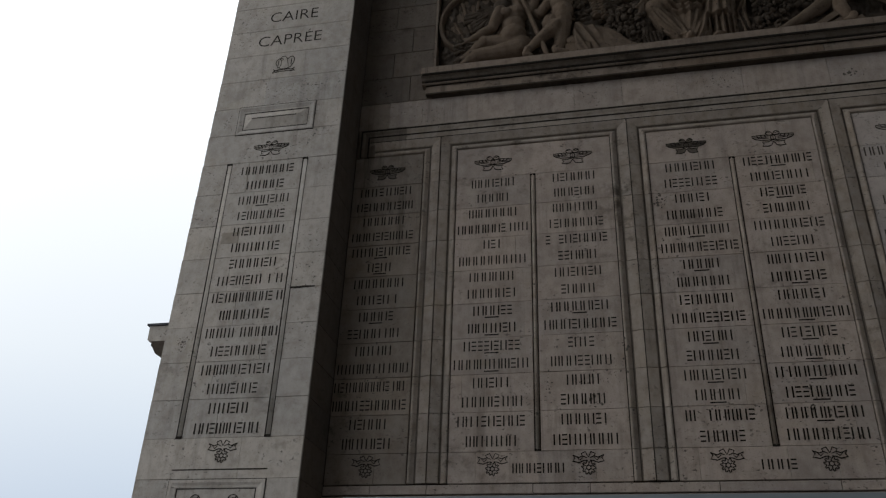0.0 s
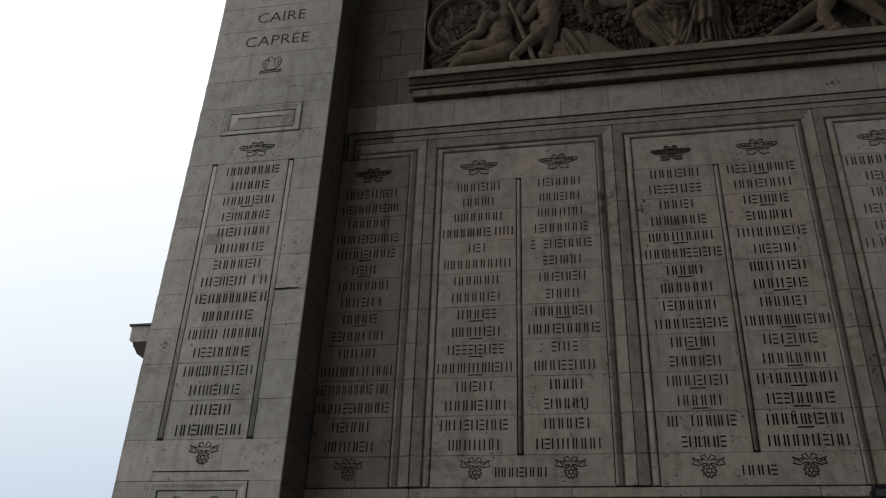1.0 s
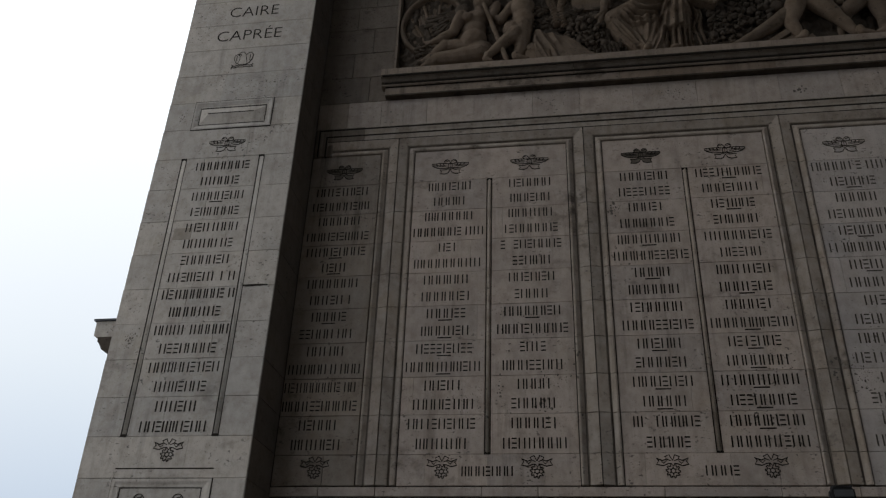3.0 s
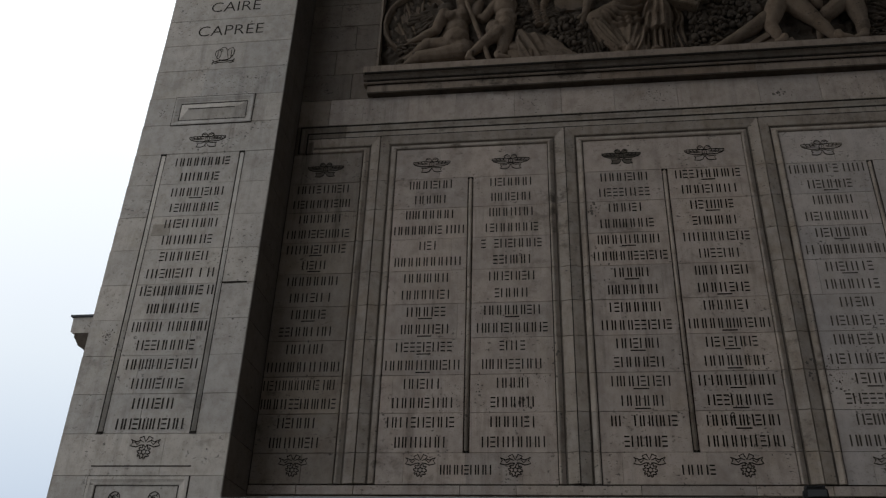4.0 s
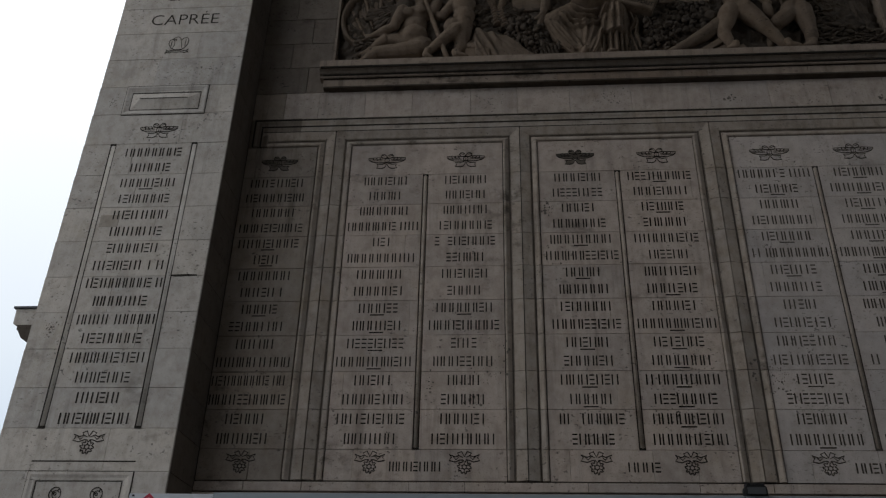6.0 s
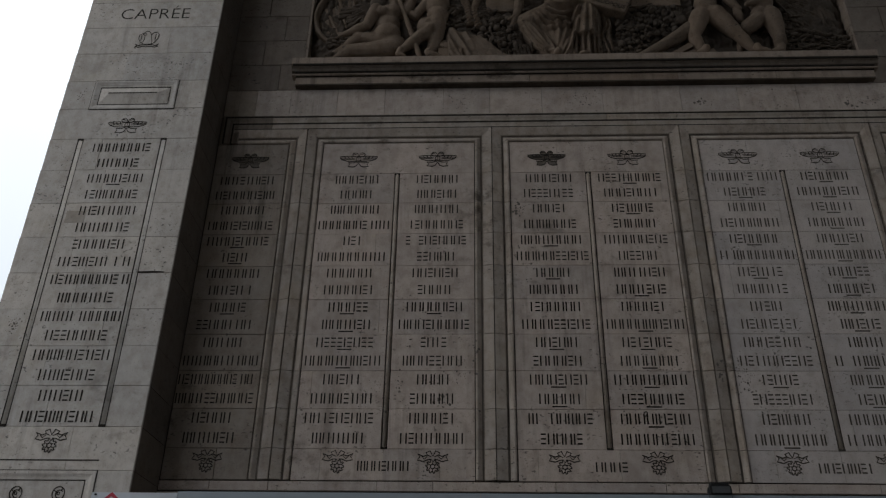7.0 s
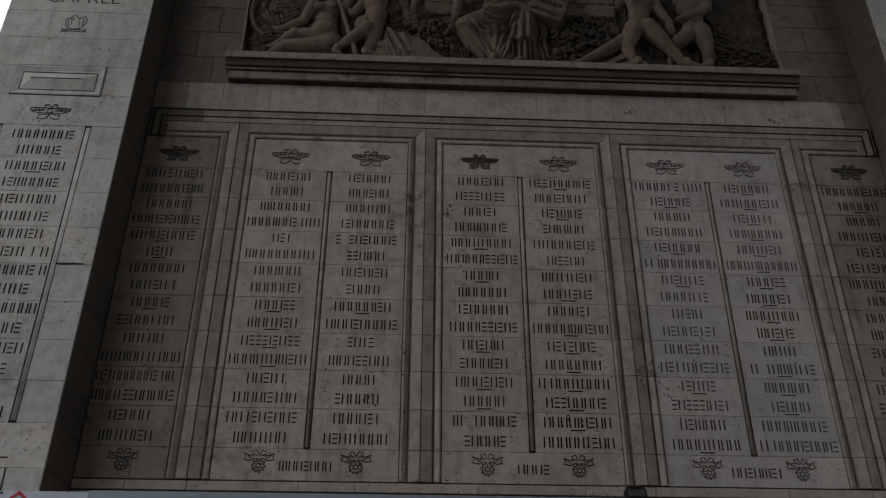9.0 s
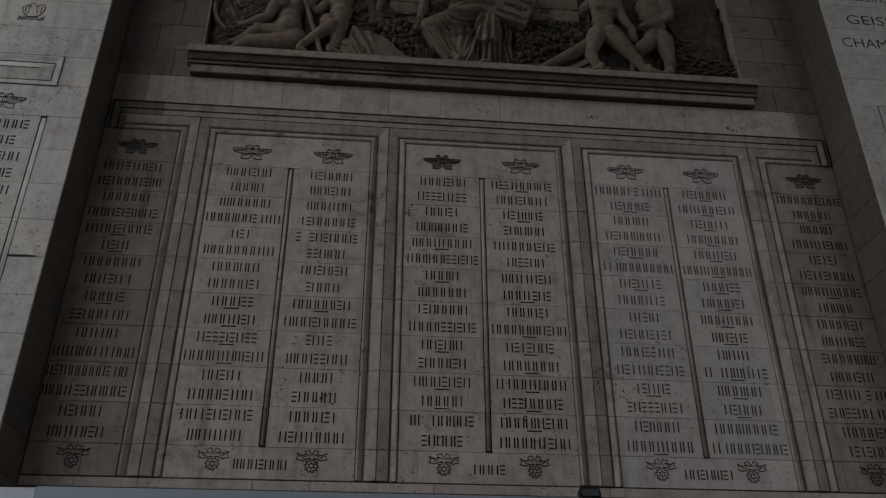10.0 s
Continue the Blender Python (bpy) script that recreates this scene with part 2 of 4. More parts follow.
HALF = 4.85        # half the width of the recess between its pilasters
EDGE = 6.70        # outer edge of the pilasters
PROUD = -0.72      # face of the pilasters
ground = tagged(part("ground", box(-900, 900, -900, 900, -0.5, FLOOR), PAVE), "grey granite paving round the monument", "ground", kind="structure")

core = holder("wall_recess", "recessed limestone wall with carved name panels and mouldings", "wall", "structure")
part("wall_core", box(-EDGE + 0.02, EDGE - 0.02, 0.035, 6.5, 0.0, 9.6), JOINT, core)
part("wall_core_upper", box(-EDGE + 0.02, EDGE - 0.02, 0.36, 6.5, 9.6, 20.0), JOINT, core)
part("wall_flank", box(-EDGE + 0.02, -3.83, 0.035, 0.36, 9.6, 20.0), JOINT, core)
part("wall_flank", box(3.83, EDGE - 0.02, 0.035, 0.36, 9.6, 20.0), JOINT, core)
part("wall_head", box(-3.83, 3.83, 0.035, 0.36, 12.9, 20.0), JOINT, core)

# Unseen walls and vault of the passage, toned down to cut bounced light
opposite = tagged(part("wall_opposite", box(-EDGE, EDGE, -16.5, -9.9, 0, 20), DIM), "unseen dimmed limestone wall across the passage", "wall", kind="structure")
for sx in (-1, 1):
    bm = box(min(sx * HALF, sx * EDGE), max(sx * HALF, sx * EDGE), -9.9, -9.2, 0, 13.4)
    tagged(part("pilaster_opposite", bm, DIM), "unseen dimmed limestone pilaster across the passage", "pilaster", kind="structure")


def vault():
    bm = bmesh.new()
    inner, outer = [], []
    for i in range(25):
        a = math.pi * i / 24
        inner.append((-4.95 - 4.95 * math.cos(a), 13.6 + 4.6 * math.sin(a)))
        outer.append((-4.95 - 11.5 * math.cos(a), 13.6 + 10.0 * math.sin(a)))
    rows = [[bm.verts.new((x, y, z)) for y, z in prof] for prof in (inner, outer) for x in (-EDGE, EDGE)]
    for i in range(24):
        for a, b in ((0, 1), (2, 3), (0, 2), (1, 3)):
            bm.faces.new((rows[a][i], rows[a][i + 1], rows[b][i + 1], rows[b][i]))
    return bm


tagged(part("ceiling", vault(), DIM), "limestone barrel vault over the passage", "vault", kind="structure")
for y0, y1 in ((-16.5, -9.9), (0.0, 6.5)):
    tagged(part("pier_far", box(21.3, 34.0, y0, y1, 0, 24), LIME), "pale limestone pier across the great arch", "pier", kind="structure")
tagged(part("ceiling_great_arch", box(EDGE, 34.0, -16.5, 6.5, 24, 27), LIME), "limestone vault high over the great arch", "vault", kind="structure")

# ---- the recess wall: panels ----
ZR, ZB = 7.755, 4.175             # heads and feet of the ribs
COURSE = (ZR - ZB) / 8
ZTOP, ZLOW = 8.235, 3.835         # heads and feet of the name panels
CENTRES = (-2.44, 0.0, 2.44)
W = 0.99

for c in CENTRES:
    face = PALER_STONE if c > 1 else RECESS
    for j in range(8):
        z1 = ZR - j * COURSE
        z0 = z1 - COURSE
        for a, b in ((c - W, c - 0.035), (c + 0.035, c + W)):
            if dice.random() < 0.45:
                s = a + (b - a) * dice.choice((0.14, 0.3, 0.62, 0.8, 0.9))
                block(core, face, a, s, z0, z1, gap=0.0021, side=0.001, arris=0.002)
                block(core, face, s, b, z0, z1, gap=0.0021, side=0.001, arris=0.002)
            else:
                block(core, face, a, b, z0, z1, gap=0.0021, arris=0.002)
    for z0, z1, s in ((ZR, ZTOP, (-0.36, 0.5)), (ZLOW, ZB, (-0.68, 0.03, 0.62))):
        row_of_blocks(core, face, [c - W, *[c + q + dice.uniform(-0.1, 0.1) for q in s], c + W], z0, z1, gap=0.0021, side=0.001, arris=0.002)
    if c > 1:
        part("mortar_bed", box(c - W - 0.01, c + W + 0.01, 0.007, 0.034, ZLOW + 0.001, ZTOP + 0.01), CUT_PALE, core, "paler mortar of the third panel")
    for z in (ZB + 0.008, ZR - 0.012):
        part("rib_stop", box(c - 0.0345, c + 0.0345, -0.0065, 0.006, z - 0.012, z + 0.012), CUT_PALE if c > 1 else CUT, core, "blackened end of the channel")
    # half-round rib lying in its channel between the two columns
    prof = [(-0.023, 0.03), (-0.023, 0.008), (-0.015, -0.004), (0.0, -0.009), (0.015, -0.004), (0.023, 0.008), (0.023, 0.03)]
    smooth(part("rib", sweep([(c, ZB + 0.015), (c, ZR - 0.015)], prof), MOULD, core, "slim half-round rib"))
for s in (-1, 1):
    a, b = sorted((s * (HALF - 0.005), s * 3.895))
    for j in range(8):
        z1 = ZR - j * COURSE
        # Darker tone than the full panels stands in for shade beside the pilaster
        block(core, HALFTONE, a, b, z1 - COURSE, z1, gap=0.0028)
    block(core, HALFTONE, a, b, ZR, ZTOP, gap=0.0028)
    m_ = (a + b) / 2 + 0.1
    row_of_blocks(core, HALFTONE, [a, m_, b], ZLOW, ZB, gap=0.0028)

# moulded surrounds: a rounded strip falling back to a grimy quirk, then a splay rising to the ridge between two panels
SURROUND = [(0.009, 0.034), (0.009, -0.008), (0.015, -0.015), (0.027, -0.018), (0.04, -0.014), (0.056, -0.003), (0.074, 0.01), (0.086, 0.018), (0.094, 0.02),
            (0.098, 0.006), (0.108, 0.003), (0.112, -0.003), (0.15, -0.012), (0.2, -0.026), (0.2235, -0.031), (0.2245, -0.028), (0.2245, 0.034)]
LEGS = [ZLOW + 0.004, ZB] + [ZB + COURSE * k for k in range(1, 9)]


def surround(left, right):
    for x, down in ((left, False), (right, True)):
        if x is None:
            continue
        for z0, z1 in zip(LEGS, LEGS[1:]):
            way = [(x, z0 + 0.0036), (x, z1 - 0.0036)]
            part("moulding_stone", sweep(way[::-1] if down else way, SURROUND), MOULD, core)
    head = []
    head += [(left, ZR + 0.0025), (left, ZTOP)] if left is not None else [(-4.655, ZTOP)]
    head += [(right, ZTOP), (right, ZR + 0.0025)] if right is not None else [(4.655, ZTOP)]
    part("moulding_stone", sweep(head, SURROUND), MOULD, core)
    whole = ([(left, LEGS[0])] if left is not None else []) + [p for p in head if p[1] == ZTOP] + ([(right, LEGS[0])] if right is not None else [])
    # Patchy strip: grime and a soft shadow painted along the quirk
    part("moulding_quirk", sweep(whole, [(0.08, 0.03), (0.08, 0.0122), (0.094, 0.0175), (0.0995, 0.0025), (0.1045, 0.0025), (0.1045, 0.03)]), QUIRK, core, "quirk with grime and painted shade")


for c in CENTRES:
    surround(c - W, c + W)
surround(None, -3.892)
surround(3.892, None)

# the great frame round all panels: two stepped bands returning down at both ends
ring = [(-4.79, ZTOP + 0.008), (-4.79, 8.668), (4.79, 8.668), (4.79, ZTOP + 0.008)]
FRAME_PROFILE = [(0.014, 0.034), (0.014, -0.036), (-0.004, -0.036), (-0.004, -0.01), (-0.016, -0.01), (-0.016, -0.03), (-0.03, -0.036), (-0.045, -0.034), (-0.07, -0.024), (-0.095, -0.022), (-0.104, -0.02), (-0.104, 0.034)]
BAND_PROFILE = [(0.0, 0.034), (0.0, -0.018), (-0.078, -0.024), (-0.086, -0.02), (-0.086, 0.034)]
inner_ring = [(x + (0.12 if x < 0 else -0.12), z - (0.12 if z > 8.5 else 0)) for x, z in ring]
FRAME_CUTS = [-4.15, -3.05, -2.1, -0.85, 0.3, 1.22, 2.3, 3.25, 4.2]
for name, way, prof, shift in (("frame_moulding", ring, FRAME_PROFILE, 0.0), ("frame_band", inner_ring, BAND_PROFILE, 0.37)):
    top = way[1][1]
    cuts = [q + (shift if abs(q) < 4 else 0.0) for q in FRAME_CUTS]
    pieces = [[way[0], way[1], (cuts[0] - 0.002, top)]]
    pieces += [[(p + 0.002, top), (q - 0.002, top)] for p, q in zip(cuts, cuts[1:])]
    pieces += [[(cuts[-1] + 0.002, top), way[2], way[3]]]
    for n_, piece in enumerate(pieces):
        part(name, sweep(piece, prof), FLANK if n_ == 0 else MOULD, core, "corner stone dark with soot and painted shade" if n_ == 0 else "")
# Dark strips draw the frame's grooves: grime and shadow lines
part("frame_quirk", sweep(ring, [(-0.1, 0.02), (-0.1, -0.0215), (-0.121, -0.0215), (-0.121, 0.02)]), CUT, core, "frame quirk with grime and painted shade")
part("frame_quirk", sweep(ring, [(0.001, 0.0), (0.001, -0.0375), (-0.02, -0.0375), (-0.02, 0.0)]), CUT, core, "frame quirk with grime and painted shade")
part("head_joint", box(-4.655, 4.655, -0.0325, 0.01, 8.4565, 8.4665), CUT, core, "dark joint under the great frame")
for s in (-1, 1):
    a, b = sorted((s * HALF, s * 4.795))
    for z0, z1 in ((ZTOP, 8.48), (8.48, 8.704)):
        # Dark end blocks paint the shade next to the pilaster
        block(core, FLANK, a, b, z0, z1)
# plinth band under the panels and the dado below
row_of_blocks(core, RECESS, [-HALF, -4.3, -3.66, -2.5, -1.9, -0.6, 0.55, 1.3, 2.75, 3.66, 4.4, HALF], 3.722, ZLOW - 0.009, front=-0.002, gap=0.003)
part("dado", box(-HALF, HALF, -0.006, 0.034, 0.0, 3.706), RECESS, core)

# plain courses above the frame and beside the relief
row_of_blocks(core, HALFTONE, [-HALF, -4.42], 8.704, 9.146)
row_of_blocks(core, HALFTONE, [4.5, HALF], 8.704, 9.146)
row_of_blocks(core, RECESS, [-4.42, -3.95, -3.31, -2.66, -1.866, -1.24, -0.54, 0.276, 1.313, 2.07, 2.85, 3.55, 4.5], 8.704, 9.146, gap=0.0018, arris=0.002)
levels = [9.146, 9.6, 10.05, 10.516, 10.952, 11.4, 11.85, 12.3, 12.9]
for k, (z0, z1) in enumerate(zip(levels, levels[1:])):
    for s in (-1, 1):
        a, b = sorted((s * HALF, s * 3.825))
        cut = a + (b - a) * (0.42 if (k + (s > 0)) % 2 else 0.68)
        # Flank tone carries the corner's shade as well as soot
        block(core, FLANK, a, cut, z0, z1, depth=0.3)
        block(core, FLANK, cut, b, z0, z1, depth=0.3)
row_of_blocks(core, RECESS, cuts_between(-HALF, HALF, 1.1), 12.9, 13.4)

# ---- pilasters ----
PIL_LEVELS = [0.0, 1.1, 2.2, 3.0, 3.75] + [4.195, 4.636, 5.081, 5.519, 5.966, 6.431, 6.892, 7.362, 7.822] + [8.29, 8.736, 9.2, 9.653, 10.11, 10.564, 11.03, 11.5, 12.0, 12.5, 13.0, 13.4]
PILS = []
for s, nm in ((-1, "pilaster_outer"), (1, "pilaster_inner")):
    pil = holder(nm, "tall pale limestone pilaster of large ashlar blocks", "pilaster", "structure")
    PILS.append(pil)
    a, b = sorted((s * HALF, s * EDGE))
    part("pilaster_core", box(a + 0.06, b - 0.02, PROUD + 0.04, 0.03, 0, 13.4), JOINT, pil)
    for k, (z0, z1) in enumerate(zip(PIL_LEVELS, PIL_LEVELS[1:])):
        a = -EDGE + 0.03 - 0.062 * max(0.0, min(1.0, (9.4 - z0) / 5.0)) if s < 0 else HALF
        cut = a + (b - a) * ((0.36, 0.63, 0.44)[k % 3] + dice.uniform(-0.03, 0.03))
        row_of_blocks(pil, LIME, [a, cut, b], z0, z1, front=PROUD, depth=0.03, gap=0.002, arris=0.002, side=0.0009)
        # Return faces get a darker stone: crust, and their shade put into the colour
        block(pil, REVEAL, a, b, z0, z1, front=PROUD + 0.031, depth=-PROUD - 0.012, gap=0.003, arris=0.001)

# outer flank of the monument with its projecting impost cornice
flank = holder("facade_flank", "outer limestone face with a projecting cornice", "facade", "structure")
part("flank_wall", box(-EDGE + 0.04, -EDGE + 0.07, 0.05, 6.5, 0, 20), LIME, flank)


def cornice(prof):
    bm = bmesh.new()
    rings = [[bm.verts.new((x, y, z)) for x, z in prof] for y in (0.0, 6.4)]
    k = len(prof)
    for i in range(k):
        bm.faces.new((rings[0][i], rings[0][(i + 1) % k], rings[1][(i + 1) % k], rings[1][i]))
    bm.faces.new(rings[0])
    bm.faces.new(rings[1][::-1])
    return bm


# Near-black stone paints the shade on the cornice's underside
part("cornice_cove", cornice([(-6.7, 5.22), (-7.02, 5.33), (-7.14, 5.43), (-7.2, 5.49), (-7.28, 5.52), (-7.33, 5.6), (-7.36, 5.63), (-7.36, 5.685), (-6.7, 5.685)]), CRUST_SHADE, flank, "cornice underside in a dark tone for its shade")
part("cornice", cornice([(-6.7, 5.689), (-7.4, 5.689), (-7.425, 5.71), (-7.43, 5.9), (-6.7, 5.9)]), LIME, flank, "moulded stone cornice")
part("flashing", box(-7.46, -6.72, -0.02, 6.42, 5.905, 5.93), LEAD, flank, "dark metal flashing on the cornice")

# ---- ledge under the relief ----
ledge = holder("relief_ledge", "long moulded stone ledge below the carved relief", "ledge", "structure")


def long_profile(prof, x0, x1):
    bm = bmesh.new()
    rings = [[bm.verts.new((x, y, z)) for y, z in prof] for x in (x0, x1)]
    k = len(prof)
    for i in range(k):
        bm.faces.new((rings[0][i], rings[0][(i + 1) % k], rings[1][(i + 1) % k], rings[1][i]))
    bm.faces.new(rings[0])
    bm.faces.new(rings[1][::-1])
    return bm


FASCIA = [(0.03, 9.165), (-0.07, 9.165), (-0.08, 9.172), (-0.08, 9.305), (0.03, 9.305)]
ROLL = [(0.03, 9.31), (-0.1, 9.31), (-0.118, 9.316), (-0.122, 9.332), (-0.09, 9.338), (0.03, 9.338)]
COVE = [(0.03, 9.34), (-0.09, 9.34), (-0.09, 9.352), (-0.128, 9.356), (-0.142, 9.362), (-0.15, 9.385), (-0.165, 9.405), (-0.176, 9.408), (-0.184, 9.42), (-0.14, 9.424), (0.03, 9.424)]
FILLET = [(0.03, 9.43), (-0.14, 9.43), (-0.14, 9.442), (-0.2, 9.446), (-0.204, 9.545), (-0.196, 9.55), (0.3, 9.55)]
for x0, x1 in ((-3.9, -2.3), (-2.294, -0.7), (-0.694, 1.3), (1.306, 2.6), (2.606, 3.9)):
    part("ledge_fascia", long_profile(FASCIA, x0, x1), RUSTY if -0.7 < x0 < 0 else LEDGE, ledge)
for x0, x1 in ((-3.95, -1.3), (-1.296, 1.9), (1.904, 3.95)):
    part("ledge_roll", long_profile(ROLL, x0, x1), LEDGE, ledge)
    # Shade of the cove is put into its stone colour
    part("ledge_cove", long_profile(COVE, x0, x1), LEDGE_SHADE, ledge, "cove in a darker tone for its shade")
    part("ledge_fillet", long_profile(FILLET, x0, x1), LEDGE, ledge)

# Dark strips paint the shadow below the fascia and in the grimy quirks
part("ledge_drip", box(-3.895, 3.895, -0.0825, 0.02, 9.161, 9.183), CRUST_SHADE, ledge, "dark strip for the shadow along the drip edge")
part("ledge_quirk", box(-3.9, 3.9, -0.0985, -0.04, 9.3, 9.3135), CUT, ledge, "quirk with grime and painted shade")
part("ledge_quirk", box(-3.93, 3.93, -0.1985, -0.1, 9.417, 9.4445), CUT, ledge, "quirk with grime and painted shade")
part("ledge_quirk", box(-3.9, 3.9, -0.1325, -0.06, 9.334, 9.357), CUT, ledge, "quirk with grime and painted shade")

# ---- carved names as plain bars, ribs and emblems ----


CELLS = {"0": 0.28, "1": 0.22, "5": 0.62, "2": 0.68, "3": 0.9, "4": 1.18}


def name_bars(cells, cx, cz, y, parent, height=0.12, limit=0.88, underline=False, material=None, unit=0.081):
    """A cut name that is not spelled out: plain upright and level bars that fill its length and height."""
    gap = 0.25
    width = min(unit * (sum(CELLS[c] for c in cells) + gap * (len(cells) - 1)), limit)
    scale = width / (sum(CELLS[c] for c in cells) + gap * (len(cells) - 1))
    thick = min(0.0155, 0.21 * scale)
    lo, hi = cz - height / 2, cz + height / 2
    lines, x = [], cx - width / 2
    for c in cells:
        w = CELLS[c] * scale
        if c in "15":
            lines.append([(x + w / 2, lo), (x + w / 2, hi)])
        elif c == "2":
            for q in (0.07, 0.5, 0.93):
                lines.append([(x, lo + height * q), (x + w, lo + height * q)])
        elif c in "34":
            for q in ((0.1, 0.9) if c == "3" else (0.06, 0.5, 0.94)):
                lines.append([(x + w * q, lo), (x + w * q, hi)])
        x += w + gap * scale
    bm = strokes(lines, thick)
    if underline:
        add_box(bm, cx - 0.084, cx + 0.084, -0.003, 0.002, lo - 0.035, lo - 0.021)
    ob = part("carved_name", bm, material or CUT, parent)
    ob.location.y = y
    return ob


def winged_emblem(parent, cx, cz, y, dark=False, material=None, line=None):
    """Outspread wings under a bow, with ribbon ends."""
    wing, lines = [], []
    for s in (-1, 1):
        out = [(0.0, 0.022), (s * 0.05, 0.026), (s * 0.1, 0.033), (s * 0.17, 0.031), (s * 0.244, 0.026), (s * 0.24, 0.008), (s * 0.21, -0.014), (s * 0.15, -0.03), (s * 0.07, -0.033), (0.0, -0.03)]
        wing.append(out)
        lines.append(out + out[:1])
        for q in (0.33, 0.66):
            lines.append([(s * 0.05, 0.022 - 0.05 * q), (s * 0.12, 0.026 - 0.05 * q), (s * (0.238 - 0.03 * q), 0.024 - 0.046 * q)])
        for q in (0.1, 0.145, 0.19):
            lines.append([(s * q, 0.034), (s * (q - 0.02), 0.0)])
        bow = [(0.0, 0.034), (s * 0.016, 0.062), (s * 0.04, 0.077), (s * 0.068, 0.072), (s * 0.082, 0.053), (s * 0.07, 0.034), (s * 0.035, 0.026), (0.0, 0.034)]
        lines.append(bow)
        lines.append([(s * 0.025, 0.05), (s * 0.06, 0.062), (s * 0.075, 0.058)])
        rib = [(0.0, -0.055), (s * 0.03, -0.042), (s * 0.062, -0.055), (s * 0.135, -0.052), (s * 0.114, -0.076), (s * 0.134, -0.102), (s * 0.07, -0.108), (s * 0.03, -0.096), (0.0, -0.055)]
        lines.append(rib)
        wing.append(rib[:-1])
        wing.append(bow[:-1])
    lines.append(arc(0, -0.005, 0.03, 0.03, 0, 360, 12))
    wing = [[(x, z * 1.2) for x, z in o] for o in wing]
    lines = [[(x, z * 1.2) for x, z in o] for o in lines]
    for out in wing:
        ob = part("emblem_relief", flat_shape(out, 0.002), SOOTY if dark else material or RECESS, parent)
        ob.location = (cx, y, cz)
    ob = part("emblem_outline", strokes(lines, 0.0102, 0.005), line or CUT, parent)
    ob.location = (cx, y, cz)


def medal_emblem(parent, cx, cz, y, material=None, line=None):
    """A bow with two ribbon ends over a notched star."""
    lines = []
    for s in (-1, 1):
        lines.append([(s * 0.015, 0.055), (s * 0.06, 0.075), (s * 0.1, 0.06), (s * 0.165, 0.085), (s * 0.14, 0.055), (s * 0.165, 0.02),
                      (s * 0.1, 0.005), (s * 0.05, 0.025), (s * 0.015, 0.03)])
        lines.append([(0, 0.06), (s * 0.03, 0.12), (s * 0.075, 0.1), (s * 0.055, 0.07)])
        lines.append([(s * 0.06, 0.06), (s * 0.09, 0.03), (s * 0.12, 0.06)])
    star = []
    for i in range(41):
        a = 2 * math.pi * i / 40
        r = (0.074 if (i // 2) % 2 else 0.053) * (1 + 0.06 * math.sin(3.7 * i))
        star.append((r * math.sin(a), -0.048 + r * math.cos(a)))
    lines += [star, arc(0, -0.048, 0.024, 0.024, 0, 360, 12)]
    for a in range(0, 360, 60):
        lines.append([(0.028 * math.sin(radians(a)), -0.048 + 0.028 * math.cos(radians(a))), (0.044 * math.sin(radians(a)), -0.048 + 0.044 * math.cos(radians(a)))])
    ob = part("emblem_relief", flat_shape(star[:-1], 0.002), material or RECESS, parent)
    ob.location = (cx, y, cz)
    ob = part("emblem_outline", strokes(lines, 0.0108, 0.005), line or CUT, parent)
    ob.location = (cx, y, cz)


def eagle_emblem(parent, cx, cz, y):
    shape = [(-0.04, -0.085), (-0.095, -0.05), (-0.13, 0.015), (-0.125, 0.075), (-0.09, 0.1), (-0.055, 0.07), (-0.03, 0.075), (-0.035, 0.1), (-0.08, 0.1),
             (-0.05, 0.135), (-0.005, 0.138), (0.02, 0.105), (0.03, 0.075), (0.06, 0.115), (0.105, 0.125), (0.135, 0.085), (0.13, 0.01), (0.09, -0.06), (0.04, -0.085)]
    lines = [shape + shape[:1], [(-0.055, 0.07), (-0.05, 0.0), (-0.07, -0.06)], [(0.03, 0.075), (0.05, 0.0), (0.06, -0.06)], [(0.095, 0.09), (0.095, -0.02)], [(-0.095, 0.07), (-0.095, -0.02)]]
    ob = part("emblem_relief", flat_shape(shape, 0.002), LIME, parent)
    ob.location = (cx, y, cz)
    for s in (-1, 1):
        for q in (0.0, 0.03):
            lines.append([(0, -0.1 - q), (s * 0.06, -0.092 - q), (s * 0.11, -0.108 - q), (s * 0.155, -0.09 - q)])
        lines.append([(s * 0.155, -0.075), (s * 0.13, -0.105), (s * 0.16, -0.14)])
    ob = part("emblem_outline", strokes(lines, 0.0095, 0.005), CUT, parent)
    ob.location = (cx, y, cz)


